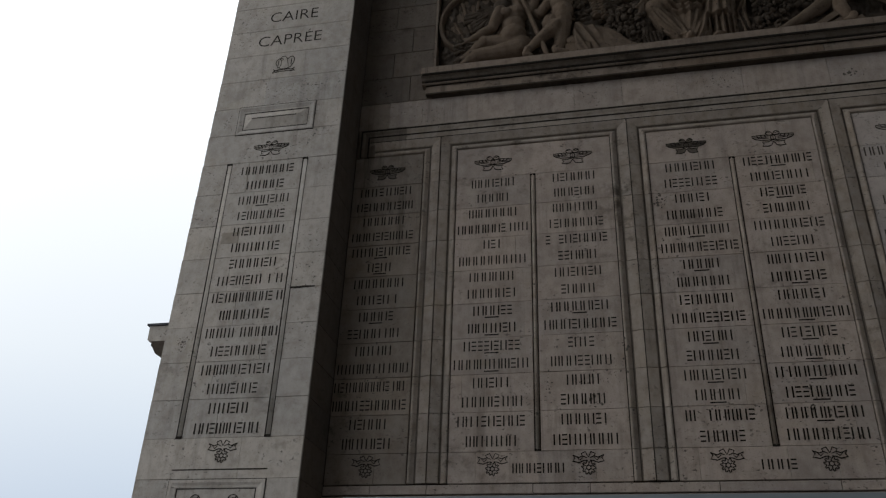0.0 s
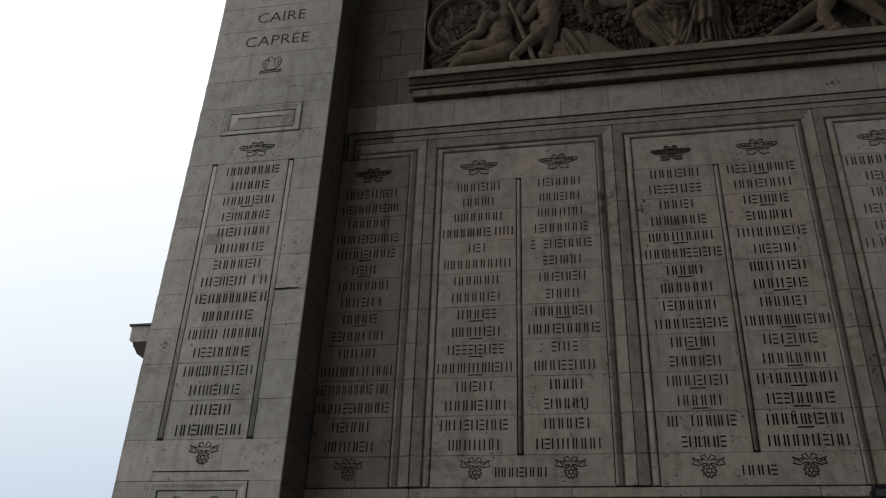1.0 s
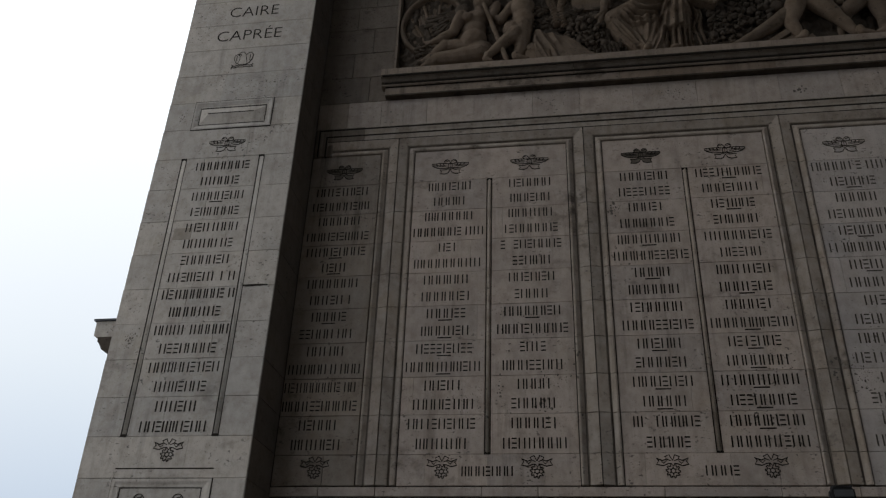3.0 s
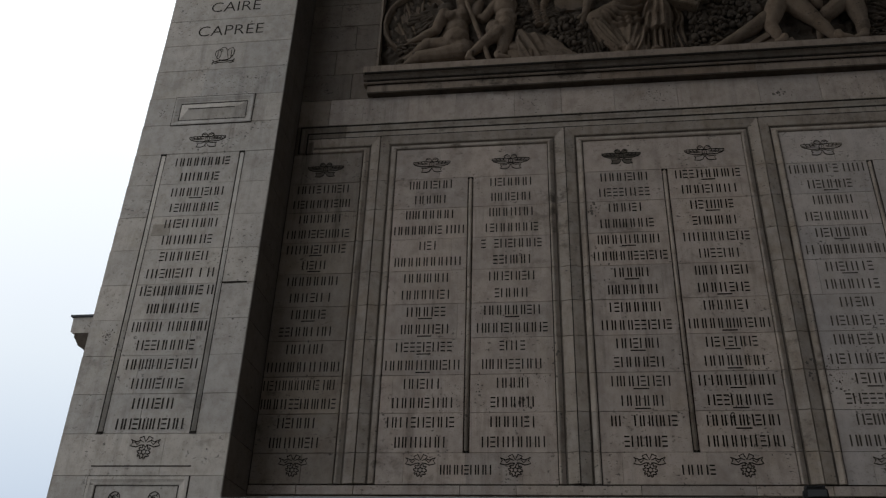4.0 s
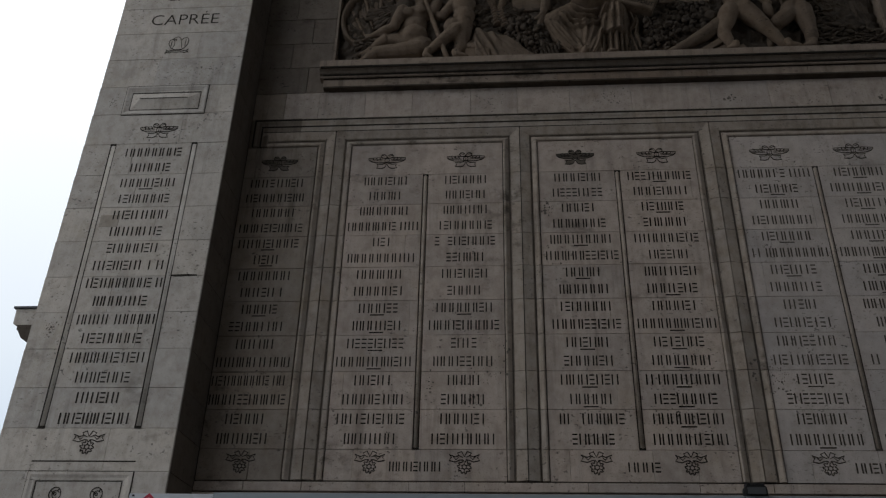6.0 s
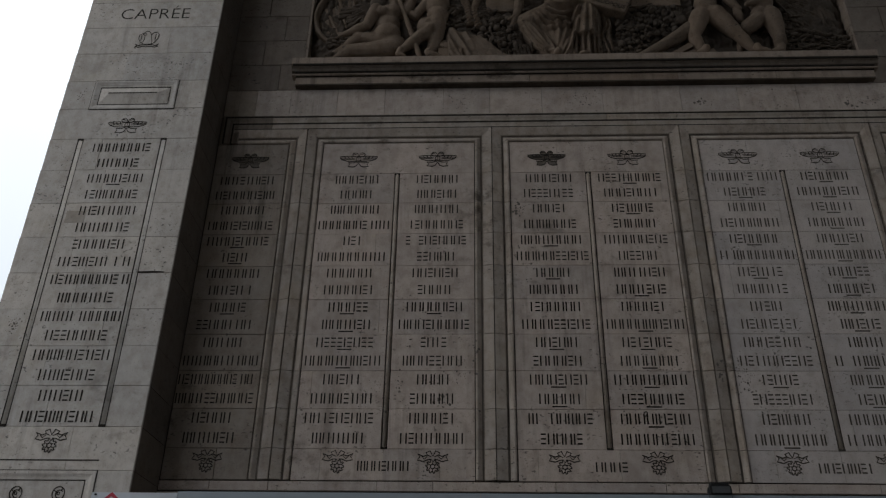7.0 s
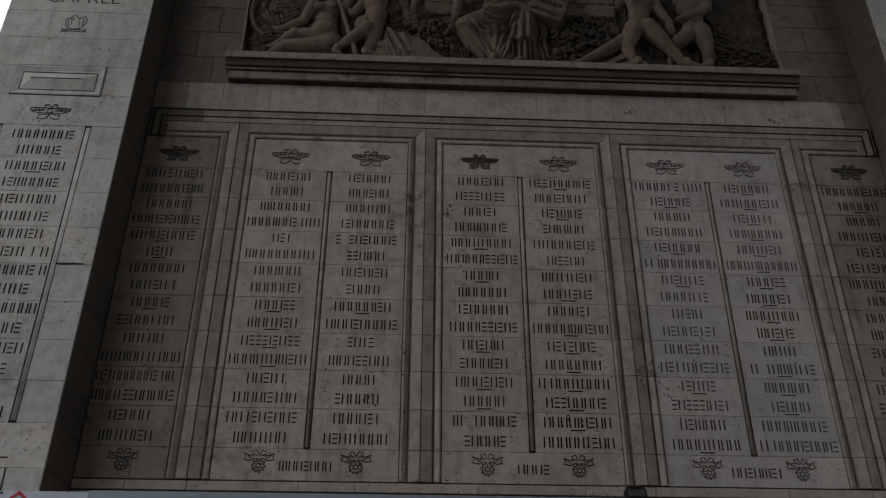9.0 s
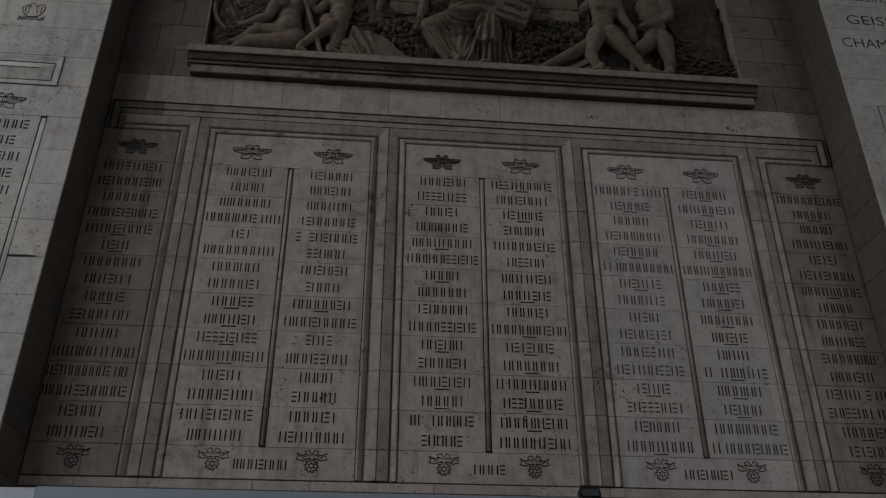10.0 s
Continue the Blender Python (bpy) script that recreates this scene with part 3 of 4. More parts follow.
# bars per name, top to bottom: one sign for each cell of bars; second row: 1 where a short stroke is cut below
COLUMNS = [
    (-4.385, "335253123 323333214 333333 33132124132 353323332 3235 3333333 3352305 33332 223330330 335513 5353133030333 32533333320330 433522331332 32333 4353123", "0000110010000000"),
    (-2.955, "433233 33313 4133333 333313320353 325 433333353 3331335 3333325 533322 4335123 322212322 33313534235 332155 533312533 3155232332 4351533", "0000000011110000"),
    (-1.925, "323333 431233 433533 52333332 2002323332 223133 3323123 23335 33333123 3133233332 2352 43322335 3333 233335 333325 32353333", "0000000010000000"),
    (-0.515, "5333233 32223522 33325 3343332 43353333 5331331221232 33313 433333 5233333 53331221232 332313 2333123 31332323 33333 400033432 233312", "0000101000101100"),
    (0.515, "3225333132 33323355 325432 2313133 353333232 312233 4355323 3335232 333325 3333343233 3252332 3333333 3033353335 32233332 333313233 333335233", "1010000101111110"),
    (1.925, "33333020353 323332 333135 32334335 3233331 55043333333 5323552 3333552 35213 32332525 33322535 3255332232 523512 232221325 324335 333353331", "0100101000001001"),
    (2.955, "3233335 335333235 3231555 3343333 3335123 333531333335 533322 3133325 4335333 43232 31353 3005343552 433133 32333 33343332 550333323332", "1111111111011100"),
    (4.385, "3333332332 333335 43313 333532313 32525 325523335 433543312 33431 3333123 4353122 2333344 3133235 32351502035 23122330535 5333323 5252332", "0100001000000010"),
]
for cx, counts, marks in COLUMNS:
    for i, (k, u) in enumerate(zip(counts.split(), marks)):
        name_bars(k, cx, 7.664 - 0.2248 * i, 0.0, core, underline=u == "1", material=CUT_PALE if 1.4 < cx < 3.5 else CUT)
    winged_emblem(core, cx, 7.99, 0.0, material=PALER_STONE if 1.4 < cx < 3.5 else None, dark=cx in (-4.385, -0.515, 4.385), line=CUT_PALE if 1.4 < cx < 3.5 else CUT)
    medal_emblem(core, cx + (0.02 if cx < 0 else -0.02), 4.035, 0.0, PALER_STONE if 1.4 < cx < 3.5 else HALFTONE if abs(cx) > 4 else None, line=CUT_PALE if 1.4 < cx < 3.5 else CUT)
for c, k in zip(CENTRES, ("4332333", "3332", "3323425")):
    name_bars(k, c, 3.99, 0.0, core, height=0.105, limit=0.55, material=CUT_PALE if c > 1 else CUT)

for s, pil in zip((-1, 1), PILS):
    cx = s * 5.765
    counts, marks = ("33333332 353332 53333233 52433312 532155333 335315512 2333323 35242350503 325333333203 4333532 335350533333 32233332 3343325123 3542332 353235 332413233", "0010000000000000")
    shown = s < 0
    if shown:
        for i, (k, u) in enumerate(zip(counts.split(), marks)):
            name_bars(k, cx, 7.69 - 0.226 * i, PROUD, pil, underline=u == "1", limit=0.88)
        winged_emblem(pil, cx, 8.04, PROUD, material=LIME)
        medal_emblem(pil, cx, 4.045, PROUD, LIME)
        eagle_emblem(pil, cx, 9.44, PROUD)
    for x in (cx - 0.54, cx + 0.5) if shown else ():
        prof = [(-0.03, 0.003), (-0.03, -0.004), (-0.022, -0.004), (-0.022, 0.0), (-0.014, -0.004), (0.0, -0.008), (0.014, -0.004), (0.022, 0.0)]
        ob = smooth(part("rib", sweep([(x, 4.2), (x, 7.815)], [(d, y + PROUD) for d, y in prof]), LIME, pil, "slim half-round rib"))
        # Raised dark strips paint the shade in the grooves beside the rib
        for q in (-0.029, 0.029):
            ob = part("rib_groove", strokes([[(x + q, 4.195), (x + q, 7.82)]], 0.014, 0.003), CUT, pil)
            ob.location.y = PROUD
        for z in (4.205, 7.81):
            ob = part("rib_groove", strokes([[(x - 0.036, z), (x + 0.036, z)]], 0.026, 0.009), CUT, pil)
            ob.location.y = PROUD
    # sunk tablet with a moulded border
    border = [(0.0, 0.003), (0.0, -0.012), (-0.02, -0.014), (-0.035, -0.01), (-0.055, -0.005), (-0.065, -0.005), (-0.07, 0.003)]
    ring = [(cx - 0.54, 8.282), (cx - 0.54, 8.73), (cx + 0.54, 8.73), (cx + 0.54, 8.282)]
    part("tablet_border", sweep(ring, [(d, y + PROUD) for d, y in border], closed=True), LIME, pil)
    bm = bmesh.new()
    lo = [bm.verts.new((cx + x, PROUD - 0.003, z)) for x, z in ((-0.445, 8.36), (0.445, 8.36), (0.445, 8.615), (-0.445, 8.615))]
    ends = [bm.verts.new((cx + x, PROUD - 0.034, 8.51)) for x in (-0.33, 0.3)]
    bm.faces.new((lo[0], lo[1], ends[1], ends[0]))
    bm.faces.new((lo[1], lo[2], ends[1]))
    bm.faces.new((lo[2], lo[3], ends[0], ends[1]))
    bm.faces.new((lo[3], lo[0], ends[0]))
    part("tablet_field", bm, LIME, pil)
    ring = [(cx - 0.452, 8.352), (cx - 0.452, 8.622), (cx + 0.452, 8.622), (cx + 0.452, 8.352)]
    ob = part("cut_line", strokes([ring + ring[:1]], 0.014, 0.006), CUT, pil)
    ob.location.y = PROUD
    ob = part("cut_line", strokes([[(cx - 0.33, 8.515), (cx + 0.3, 8.515)]], 0.013, 0.036, -0.02), CUT, pil)
    ob.location.y = PROUD
    ob = part("cut_line", strokes([[(cx - 0.55, 3.85), (cx + 0.55, 3.85)]], 0.013), CUT, pil)
    ob.location.y = PROUD
    for half, low, high in ((0.546, 8.276, 8.736), (0.553, 2.2, 3.746)):
        ring = [(cx - half, low), (cx - half, high), (cx + half, high), (cx + half, low)]
        ob = part("cut_line", strokes([ring + ring[:1]], 0.017, 0.004), CUT, pil)
        ob.location.y = PROUD
    # lower framed panel with two rosettes
    ring = [(cx - 0.55, 2.2), (cx - 0.55, 3.742), (cx + 0.55, 3.742), (cx + 0.55, 2.2)]
    part("panel_border", sweep(ring, [(0.0, PROUD + 0.003), (0.0, PROUD - 0.014), (-0.03, PROUD - 0.016), (-0.06, PROUD - 0.007), (-0.085, PROUD - 0.005), (-0.09, PROUD + 0.003)], closed=True), LIME, pil)
    ring = [(cx - 0.45, 2.3), (cx - 0.45, 3.648), (cx + 0.45, 3.648), (cx + 0.45, 2.3)]
    ob = part("cut_line", strokes([ring + ring[:1]], 0.012, 0.004), CUT, pil)
    ob.location.y = PROUD
    for q in (-0.22, 0.21):
        lines = [arc(0, 0, 0.062, 0.066, 0, 360, 18), arc(0.008, -0.005, 0.036, 0.038, 30, 300, 10), arc(0.0, 0.0, 0.014, 0.014, 0, 360, 8)]
        lines += [[(0.034 * math.cos(a), 0.036 * math.sin(a)), (0.06 * math.cos(a), 0.064 * math.sin(a))] for a in (0.9, 2.6, 4.4)]
        ob = part("rosette", strokes(lines, 0.0085, 0.006), CUT, pil)
        ob.location = (cx + q, PROUD, 3.52)

carved_text("CAIRE", -5.735, 10.345, PROUD, 0.185, 0.72, PILS[0])
carved_text("CAPR\u00c9E", -5.745, 9.90, PROUD, 0.185, 0.94, PILS[0])
name_bars("523333", -5.76, 10.78, PROUD, PILS[0], height=0.185, unit=0.11)
carved_text("GEISB", 5.53, 10.30, PROUD, 0.17, 0.72, PILS[1])
carved_text("CHAMP", 5.40, 9.86, PROUD, 0.17, 0.80, PILS[1])
name_bars("332213222", 5.65, 10.76, PROUD, PILS[1], height=0.175, unit=0.11)

# a chipped joint, a brown repair and soot splashes
ob = part("chipped_joint", strokes([[(-5.26, 5.972), (-5.18, 5.967), (-5.05, 5.972), (-4.93, 5.97)]], 0.026), CUT, PILS[0])
ob.location.y = PROUD
block(PILS[0], REPAIR, -6.24, -6.0, 6.62, 6.79, front=PROUD - 0.003, depth=0.02, name="stone_repair")
STAIN = plain("black_soot_splash", (0.14, 0.122, 0.105), 0.95, vary=0.5, scale=60)


def splash(cx, cz, w, h, y, seed):
    d = random.Random(seed)
    for _ in range(9):
        x, z = d.gauss(0, w / 2.6), d.gauss(0, h / 2.6)
        r = d.uniform(0.06, 0.22) * min(w, h)
        pts = [(x + r * d.uniform(0.5, 1.3) * math.cos(a * math.pi / 5), z + r * d.uniform(0.5, 1.5) * math.sin(a * math.pi / 5)) for a in range(10)]
        ob = part("soot_splash", flat_shape(pts, 0.0015), STAIN, core)
        ob.location = (cx, y, cz)


for k, (cx, cz, w, h, y) in enumerate(((-1.9, 4.73, 0.24, 0.12, 0.0), (0.62, 4.52, 0.06, 0.3, 0.0), (0.42, 4.57, 0.06, 0.1, 0.0), (-0.93, 7.2, 0.1, 0.12, 0.0), (1.3, 5.06, 0.1, 0.26, -0.05),
                                       (-2.3, 4.95, 0.05, 0.2, 0.0), (3.5, 8.78, 0.3, 0.12, 0.0), (1.6, 8.86, 0.2, 0.08, 0.0), (-1.45, 5.2, 0.08, 0.4, -0.03))):
    splash(cx, cz, w, h, y, 40 + k)

def speckles(cx, cz, w, h, y, count, parent, seed, size=1.0):
    """Clustered black lichen spots, each a ragged fleck."""
    d, bm = random.Random(seed), bmesh.new()
    for _ in range(count):
        x, z, r = cx + d.gauss(0, w / 2), cz + d.gauss(0, h / 2), size * d.uniform(0.003, 0.008) * (1 + 1.2 * (d.random() > 0.85))
        k, a0 = d.choice((5, 6, 7)), d.uniform(0, 6)
        ring = [(x + r * d.uniform(0.5, 1.5) * math.cos(a0 + 6.283 * i / k), z + r * d.uniform(0.6, 1.8) * math.sin(a0 + 6.283 * i / k)) for i in range(k)]
        top = [bm.verts.new((q[0], y - 0.0012, q[1])) for q in ring]
        low = [bm.verts.new((q[0], y + 0.003, q[1])) for q in ring]
        bm.faces.new(top)
        for i in range(k):
            bm.faces.new((top[i], top[(i + 1) % k], low[(i + 1) % k], low[i]))
    tagged(part("lichen_speckles", bm, STAIN, parent), kind="stuff")


for k, (cx, cz, w, h, n_) in enumerate(((1.56, 5.02, 0.13, 0.2, 70), (-1.72, 5.0, 0.3, 0.22, 60), (-0.88, 7.18, 0.08, 0.12, 26), (-2.75, 4.82, 0.4, 0.2, 40), (2.7, 8.9, 0.7, 0.14, 36), (-0.05, 8.92, 0.35, 0.14, 60),
                                           (0.55, 4.66, 0.12, 0.2, 30), (-3.1, 7.0, 0.3, 0.3, 26), (3.7, 8.86, 0.3, 0.12, 40), (-1.6, 8.9, 0.4, 0.14, 26), (0.75, 7.0, 0.25, 0.3, 24), (-4.3, 5.2, 0.25, 0.5, 40))):
    speckles(cx, cz, min(w, 0.3), h, -0.0012, n_, core, 70 + k, 0.62)
for k, (cx, cz, w, h, n_) in enumerate(((-6.47, 5.32, 0.1, 0.13, 50), (-5.3, 8.98, 0.3, 0.1, 26), (-6.42, 8.5, 0.1, 0.12, 26), (-5.9, 9.0, 0.3, 0.12, 16))):
    speckles(cx, cz, w, h, PROUD - 0.0012, n_, PILS[0], 90 + k, 0.7)

# ---- the carved relief on its ledge ----
relief = holder("stone_relief", "weathered limestone high relief of rounded figures, fruit and drapery", "relief", at=(0, 0, 0))
SCENE_DICE = random.Random(21)


CLOUDS = bpy.data.textures.new("weathering", "CLOUDS")
CLOUDS.noise_scale, CLOUDS.noise_depth = 0.11, 3


def ball(bm, x, z, r, y=0.03, seg=2):
    rx, ry, rz = r if isinstance(r, tuple) else (r, r, r)
    bmesh.ops.create_icosphere(bm, subdivisions=seg, radius=1.0, matrix=Matrix.Translation((x, y, z)) @ Matrix.Diagonal((rx, ry, rz, 1)))


def limb(bm, *stops, y=0.03, squash=1.0):
    """A soft tapered limb through stops (x, z, radius)."""
    for (x0, z0, r0), (x1, z1, r1) in zip(stops, stops[1:]):
        k = max(2, int(math.hypot(x1 - x0, z1 - z0) / (0.16 * min(r0, r1))))
        for i in range(k + 1):
            q = i / k
            r = r0 + (r1 - r0) * q
            ball(bm, x0 + (x1 - x0) * q, z0 + (z1 - z0) * q, (r, r * squash, r), y, 2)


def carved(name, bm, voxel=0.015, rounds=3, label="", material=None):
    ob = part(name, bm, material or SCULPT, relief, label)
    mod = ob.modifiers.new("melt", "REMESH")
    mod.mode, mod.voxel_size, mod.use_smooth_shade = "VOXEL", voxel, True
    soft = ob.modifiers.new("soften", "SMOOTH")
    soft.factor, soft.iterations = 0.5, rounds
    wear = ob.modifiers.new("weathering", "DISPLACE")
    wear.texture, wear.texture_coords, wear.strength, wear.mid_level = CLOUDS, "GLOBAL", 0.012, 0.5
    return ob


# Back plane is near black: shade behind the figures, put into its colour
part("relief_back", box(-3.82, 3.82, 0.2, 0.345, 9.5, 12.89), CRUST_SHADE, relief)
for s in (-1, 1):
    a, b = sorted((s * 3.822, s * 3.79))
    part("relief_border", box(a, b, -0.012, 0.198, 9.552, 12.89), LEDGE, relief)

# reclining figure
bm = bmesh.new()
ball(bm, -2.66, 10.54, (0.21, 0.14, 0.17)), ball(bm, -2.68, 10.34, (0.185, 0.13, 0.16)), ball(bm, -2.68, 10.13, (0.2, 0.16, 0.17), -0.01), ball(bm, -2.61, 9.95, (0.22, 0.15, 0.18))
ball(bm, -2.77, 10.52, (0.085, 0.06, 0.075), -0.09), ball(bm, -2.59, 10.54, (0.085, 0.06, 0.075), -0.09)
limb(bm, (-2.62, 9.84, 0.15), (-2.9, 9.81, 0.135), (-3.08, 9.81, 0.12), (-3.2, 9.8, 0.1), y=-0.02), limb(bm, (-3.2, 9.8, 0.095), (-3.27, 9.74, 0.088), (-3.36, 9.69, 0.06), (-3.43, 9.64, 0.045), y=-0.03)
limb(bm, (-2.78, 10.03, 0.12), (-2.98, 10.07, 0.105), (-3.09, 10.07, 0.09), y=0.02), limb(bm, (-3.09, 10.07, 0.088), (-3.2, 9.97, 0.08), (-3.33, 9.85, 0.06), (-3.47, 9.76, 0.045), y=0.0)
limb(bm, (-2.86, 10.58, 0.1), (-2.94, 10.4, 0.085), (-2.97, 10.29, 0.075), (-3.12, 10.2, 0.068), (-3.28, 10.12, 0.042), y=-0.04), limb(bm, (-2.44, 10.58, 0.1), (-2.36, 10.8, 0.075))
for q in range(4):
    limb(bm, (-3.28, 10.12, 0.025), (-3.38 - 0.015 * q, 10.13 - 0.035 * q, 0.017), y=-0.05)
ball(bm, -2.56, 10.88, (0.15, 0.15, 0.18)), limb(bm, (-2.6, 10.76, 0.08), (-2.63, 10.62, 0.09))
carved("carved_figure", bm, 0.0115, 6, label="plain reclining stone figure")
# standing figure with a staff
bm = bmesh.new()
ball(bm, -1.98, 10.72, (0.19, 0.14, 0.22)), ball(bm, -1.97, 10.5, (0.165, 0.14, 0.16)), ball(bm, -2.13, 10.29, (0.145, 0.15, 0.155)), ball(bm, -1.99, 10.33, (0.155, 0.15, 0.17))
limb(bm, (-2.0, 10.24, 0.15), (-2.0, 10.08, 0.125), (-2.0, 9.98, 0.1), (-2.02, 9.88, 0.1), (-2.06, 9.76, 0.07), (-2.08, 9.66, 0.05)), limb(bm, (-2.08, 9.69, 0.058), (-2.06, 9.64, 0.055), (-1.93, 9.61, 0.04), y=-0.13)
limb(bm, (-2.08, 10.16, 0.115), (-2.18, 10.07, 0.1), (-2.23, 10.03, 0.088), (-2.32, 9.93, 0.085), (-2.42, 9.83, 0.06), (-2.47, 9.77, 0.05), y=-0.05), limb(bm, (-2.47, 9.77, 0.05), (-2.5, 9.68, 0.05), (-2.42, 9.64, 0.035), y=-0.1)
limb(bm, (-2.13, 10.76, 0.085), (-2.24, 10.6, 0.075), (-2.3, 10.5, 0.07), (-2.42, 10.58, 0.055)), ball(bm, -1.98, 11.08, 0.16)
carved("carved_figure", bm, 0.0115, 6, label="plain standing stone figure")
bm = bmesh.new()
limb(bm, (-2.56, 10.85, 0.032), (-2.19, 9.62, 0.038), y=-0.06)
carved("carved_staff", bm, 0.014, 2)


def field(name, x0, x1, z0, z1, step, height, label="", material=None, cull=None):
    """Stone carved as a height over the back plane."""
    nx, nz = int((x1 - x0) / step), int((z1 - z0) / step)
    verts, keep = [], []
    for j in range(nz + 1):
        z = z0 + (z1 - z0) * j / nz
        for i in range(nx + 1):
            x = x0 + (x1 - x0) * i / nx
            h = height(x, z)
            verts.append((x, 0.2 - max(h, 0.0), z))
            keep.append(cull is None or h > cull)
    faces = []
    for j in range(nz):
        for i in range(nx):
            a = j * (nx + 1) + i
            q = (a, a + 1, a + nx + 2, a + nx + 1)
            if any(keep[k] for k in q):
                faces.append(q)
    return smooth(part(name, (verts, faces), material or SCULPT, relief, label))


def creased(x, z, s=0.0):
    return 1.0 - 2.0 * abs(noise.noise(Vector((x, z, s))))


def bent(points, k=14):
    """A soft curve through a few points."""
    p = [np.array(q, float) for q in points]
    if len(p) == 2:
        return np.array([p[0] + (p[1] - p[0]) * i / k for i in range(k + 1)])
    p = [2 * p[0] - p[1], *p, 2 * p[-1] - p[-2]]
    out, n = [], len(p) - 3
    for i in range(k + 1):
        u = min(i / k * n, n - 1e-6)
        a, t = int(u), u - int(u)
        b, c, d, e = p[a:a + 4]
        out.append(0.5 * (2 * c + (d - b) * t + (2 * b - 5 * c + 4 * d - e) * t * t + (3 * c - b - 3 * d + e) * t ** 3))
    return np.array(out)


def near_line(X, Z, line):
    """Distance from a curve and how far along it, for whole grids."""
    best, along = np.full(X.shape, 9.0), np.zeros(X.shape)
    n = len(line) - 1
    for i in range(n):
        (ax, az), (bx, bz) = line[i], line[i + 1]
        dx, dz = bx - ax, bz - az
        q = np.clip(((X - ax) * dx + (Z - az) * dz) / (dx * dx + dz * dz + 1e-9), 0, 1)
        d = np.hypot(X - ax - dx * q, Z - az - dz * q)
        closer = d < best
        best, along = np.where(closer, d, best), np.where(closer, (i + q) / n, along)
    return best, along


def tube(X, Z, stops, r0, r1, lift):
    d, q = near_line(X, Z, bent(stops))
    r = r0 + (r1 - r0) * q
    return np.where(d < r, lift + np.sqrt(np.maximum(r * r - d * d, 0)), -1.0)


def fan(X, Z, first, last, count, height, width, fade=0.12):
    """Folds of cloth that spread from one curve to another; narrow ridges, wide hollows."""
    a, b = bent(first), bent(last)
    h = np.zeros(X.shape)
    for i in range(count):
        q = i / max(1, count - 1)
        q += 0.22 / count * math.sin(7.3 * i + 3 * len(first))
        d, along = near_line(X, Z, a + (b - a) * q)
        ends = np.clip(along / fade, 0, 1) * np.clip((1 - along) / fade + 0.35, 0, 1)
        size = height * (0.75 + 0.35 * math.sin(2.9 * i + 1))
        h += ends * (size * np.exp(-(d / width) ** 2) - 0.3 * size * np.exp(-((d - 2.0 * width) / width) ** 2))
    return h


def cut_field(name, x0, x1, z0, z1, step, height, label="", material=None, cull=0.012):
    nx, nz = int((x1 - x0) / step), int((z1 - z0) / step)
    X, Z = np.meshgrid(np.linspace(x0, x1, nx + 1), np.linspace(z0, z1, nz + 1))
    H = height(X, Z)
    verts = np.stack([X, 0.2 - np.maximum(H, 0), Z], -1).reshape(-1, 3).tolist()
    keep = (H > cull)
    solid = keep[:-1, :-1] | keep[1:, :-1] | keep[:-1, 1:] | keep[1:, 1:]
    faces = [(j * (nx + 1) + i, j * (nx + 1) + i + 1, (j + 1) * (nx + 1) + i + 1, (j + 1) * (nx + 1) + i) for j, i in zip(*map(np.ndarray.tolist, np.nonzero(solid)))]
    return smooth(part(name, (verts, faces), material or SCULPT, relief, label))


# lap, knees and shins of a seated figure under swept folds
def seated(X, Z):
    body = [tube(X, Z, [(-0.72, 10.36), (-0.35, 10.52), (0.05, 10.72)], 0.165, 0.24, 0.1), tube(X, Z, [(-0.7, 10.34), (-0.52, 10.02), (-0.33, 9.72)], 0.165, 0.13, 0.09),
            tube(X, Z, [(0.17, 10.42), (0.12, 10.85)], 0.22, 0.25, 0.09), tube(X, Z, [(0.16, 10.4), (0.13, 9.62)], 0.25, 0.25, 0.01),
            tube(X, Z, [(-0.3, 10.4), (-0.16, 10.0), (-0.12, 9.58)], 0.26, 0.22, 0.0), tube(X, Z, [(0.38, 10.52), (0.45, 10.2), (0.45, 9.64)], 0.12, 0.075, 0.05),
            tube(X, Z, [(-0.52, 9.64), (-0.1, 9.58), (0.46, 9.58)], 0.075, 0.075, 0.05), tube(X, Z, [(-0.2, 10.85), (0.35, 10.95)], 0.25, 0.25, 0.0)]
    H = np.maximum.reduce(body)
    for _ in range(3):
        P = np.pad(H, 1, mode="edge")
        H = np.where(H > 0, np.maximum(H, (P[:-2, 1:-1] + P[2:, 1:-1] + P[1:-1, :-2] + P[1:-1, 2:]) / 4), H)
    inside = H > 0.0
    folds = fan(X, Z, [(-0.46, 10.66), (-0.25, 10.53), (-0.04, 10.56), (0.08, 10.6)], [(-0.62, 10.44), (-0.38, 10.2), (-0.12, 10.24), (0.03, 10.46)], 5, 0.07, 0.022)
    folds += fan(X, Z, [(-0.66, 10.27), (-0.52, 10.06), (-0.36, 9.8)], [(-0.8, 10.25), (-0.67, 9.99), (-0.46, 9.74)], 4, 0.022, 0.016)
    folds += fan(X, Z, [(-0.5, 10.3), (-0.38, 10.02), (-0.33, 9.72)], [(0.0, 10.44), (-0.05, 10.12), (-0.2, 9.78), (-0.3, 9.62)], 5, 0.036, 0.028)
    folds += fan(X, Z, [(-0.03, 10.12), (-0.1, 9.86), (-0.22, 9.6)], [(0.0, 10.02), (-0.03, 9.8), (-0.06, 9.6)], 3, 0.05, 0.02)
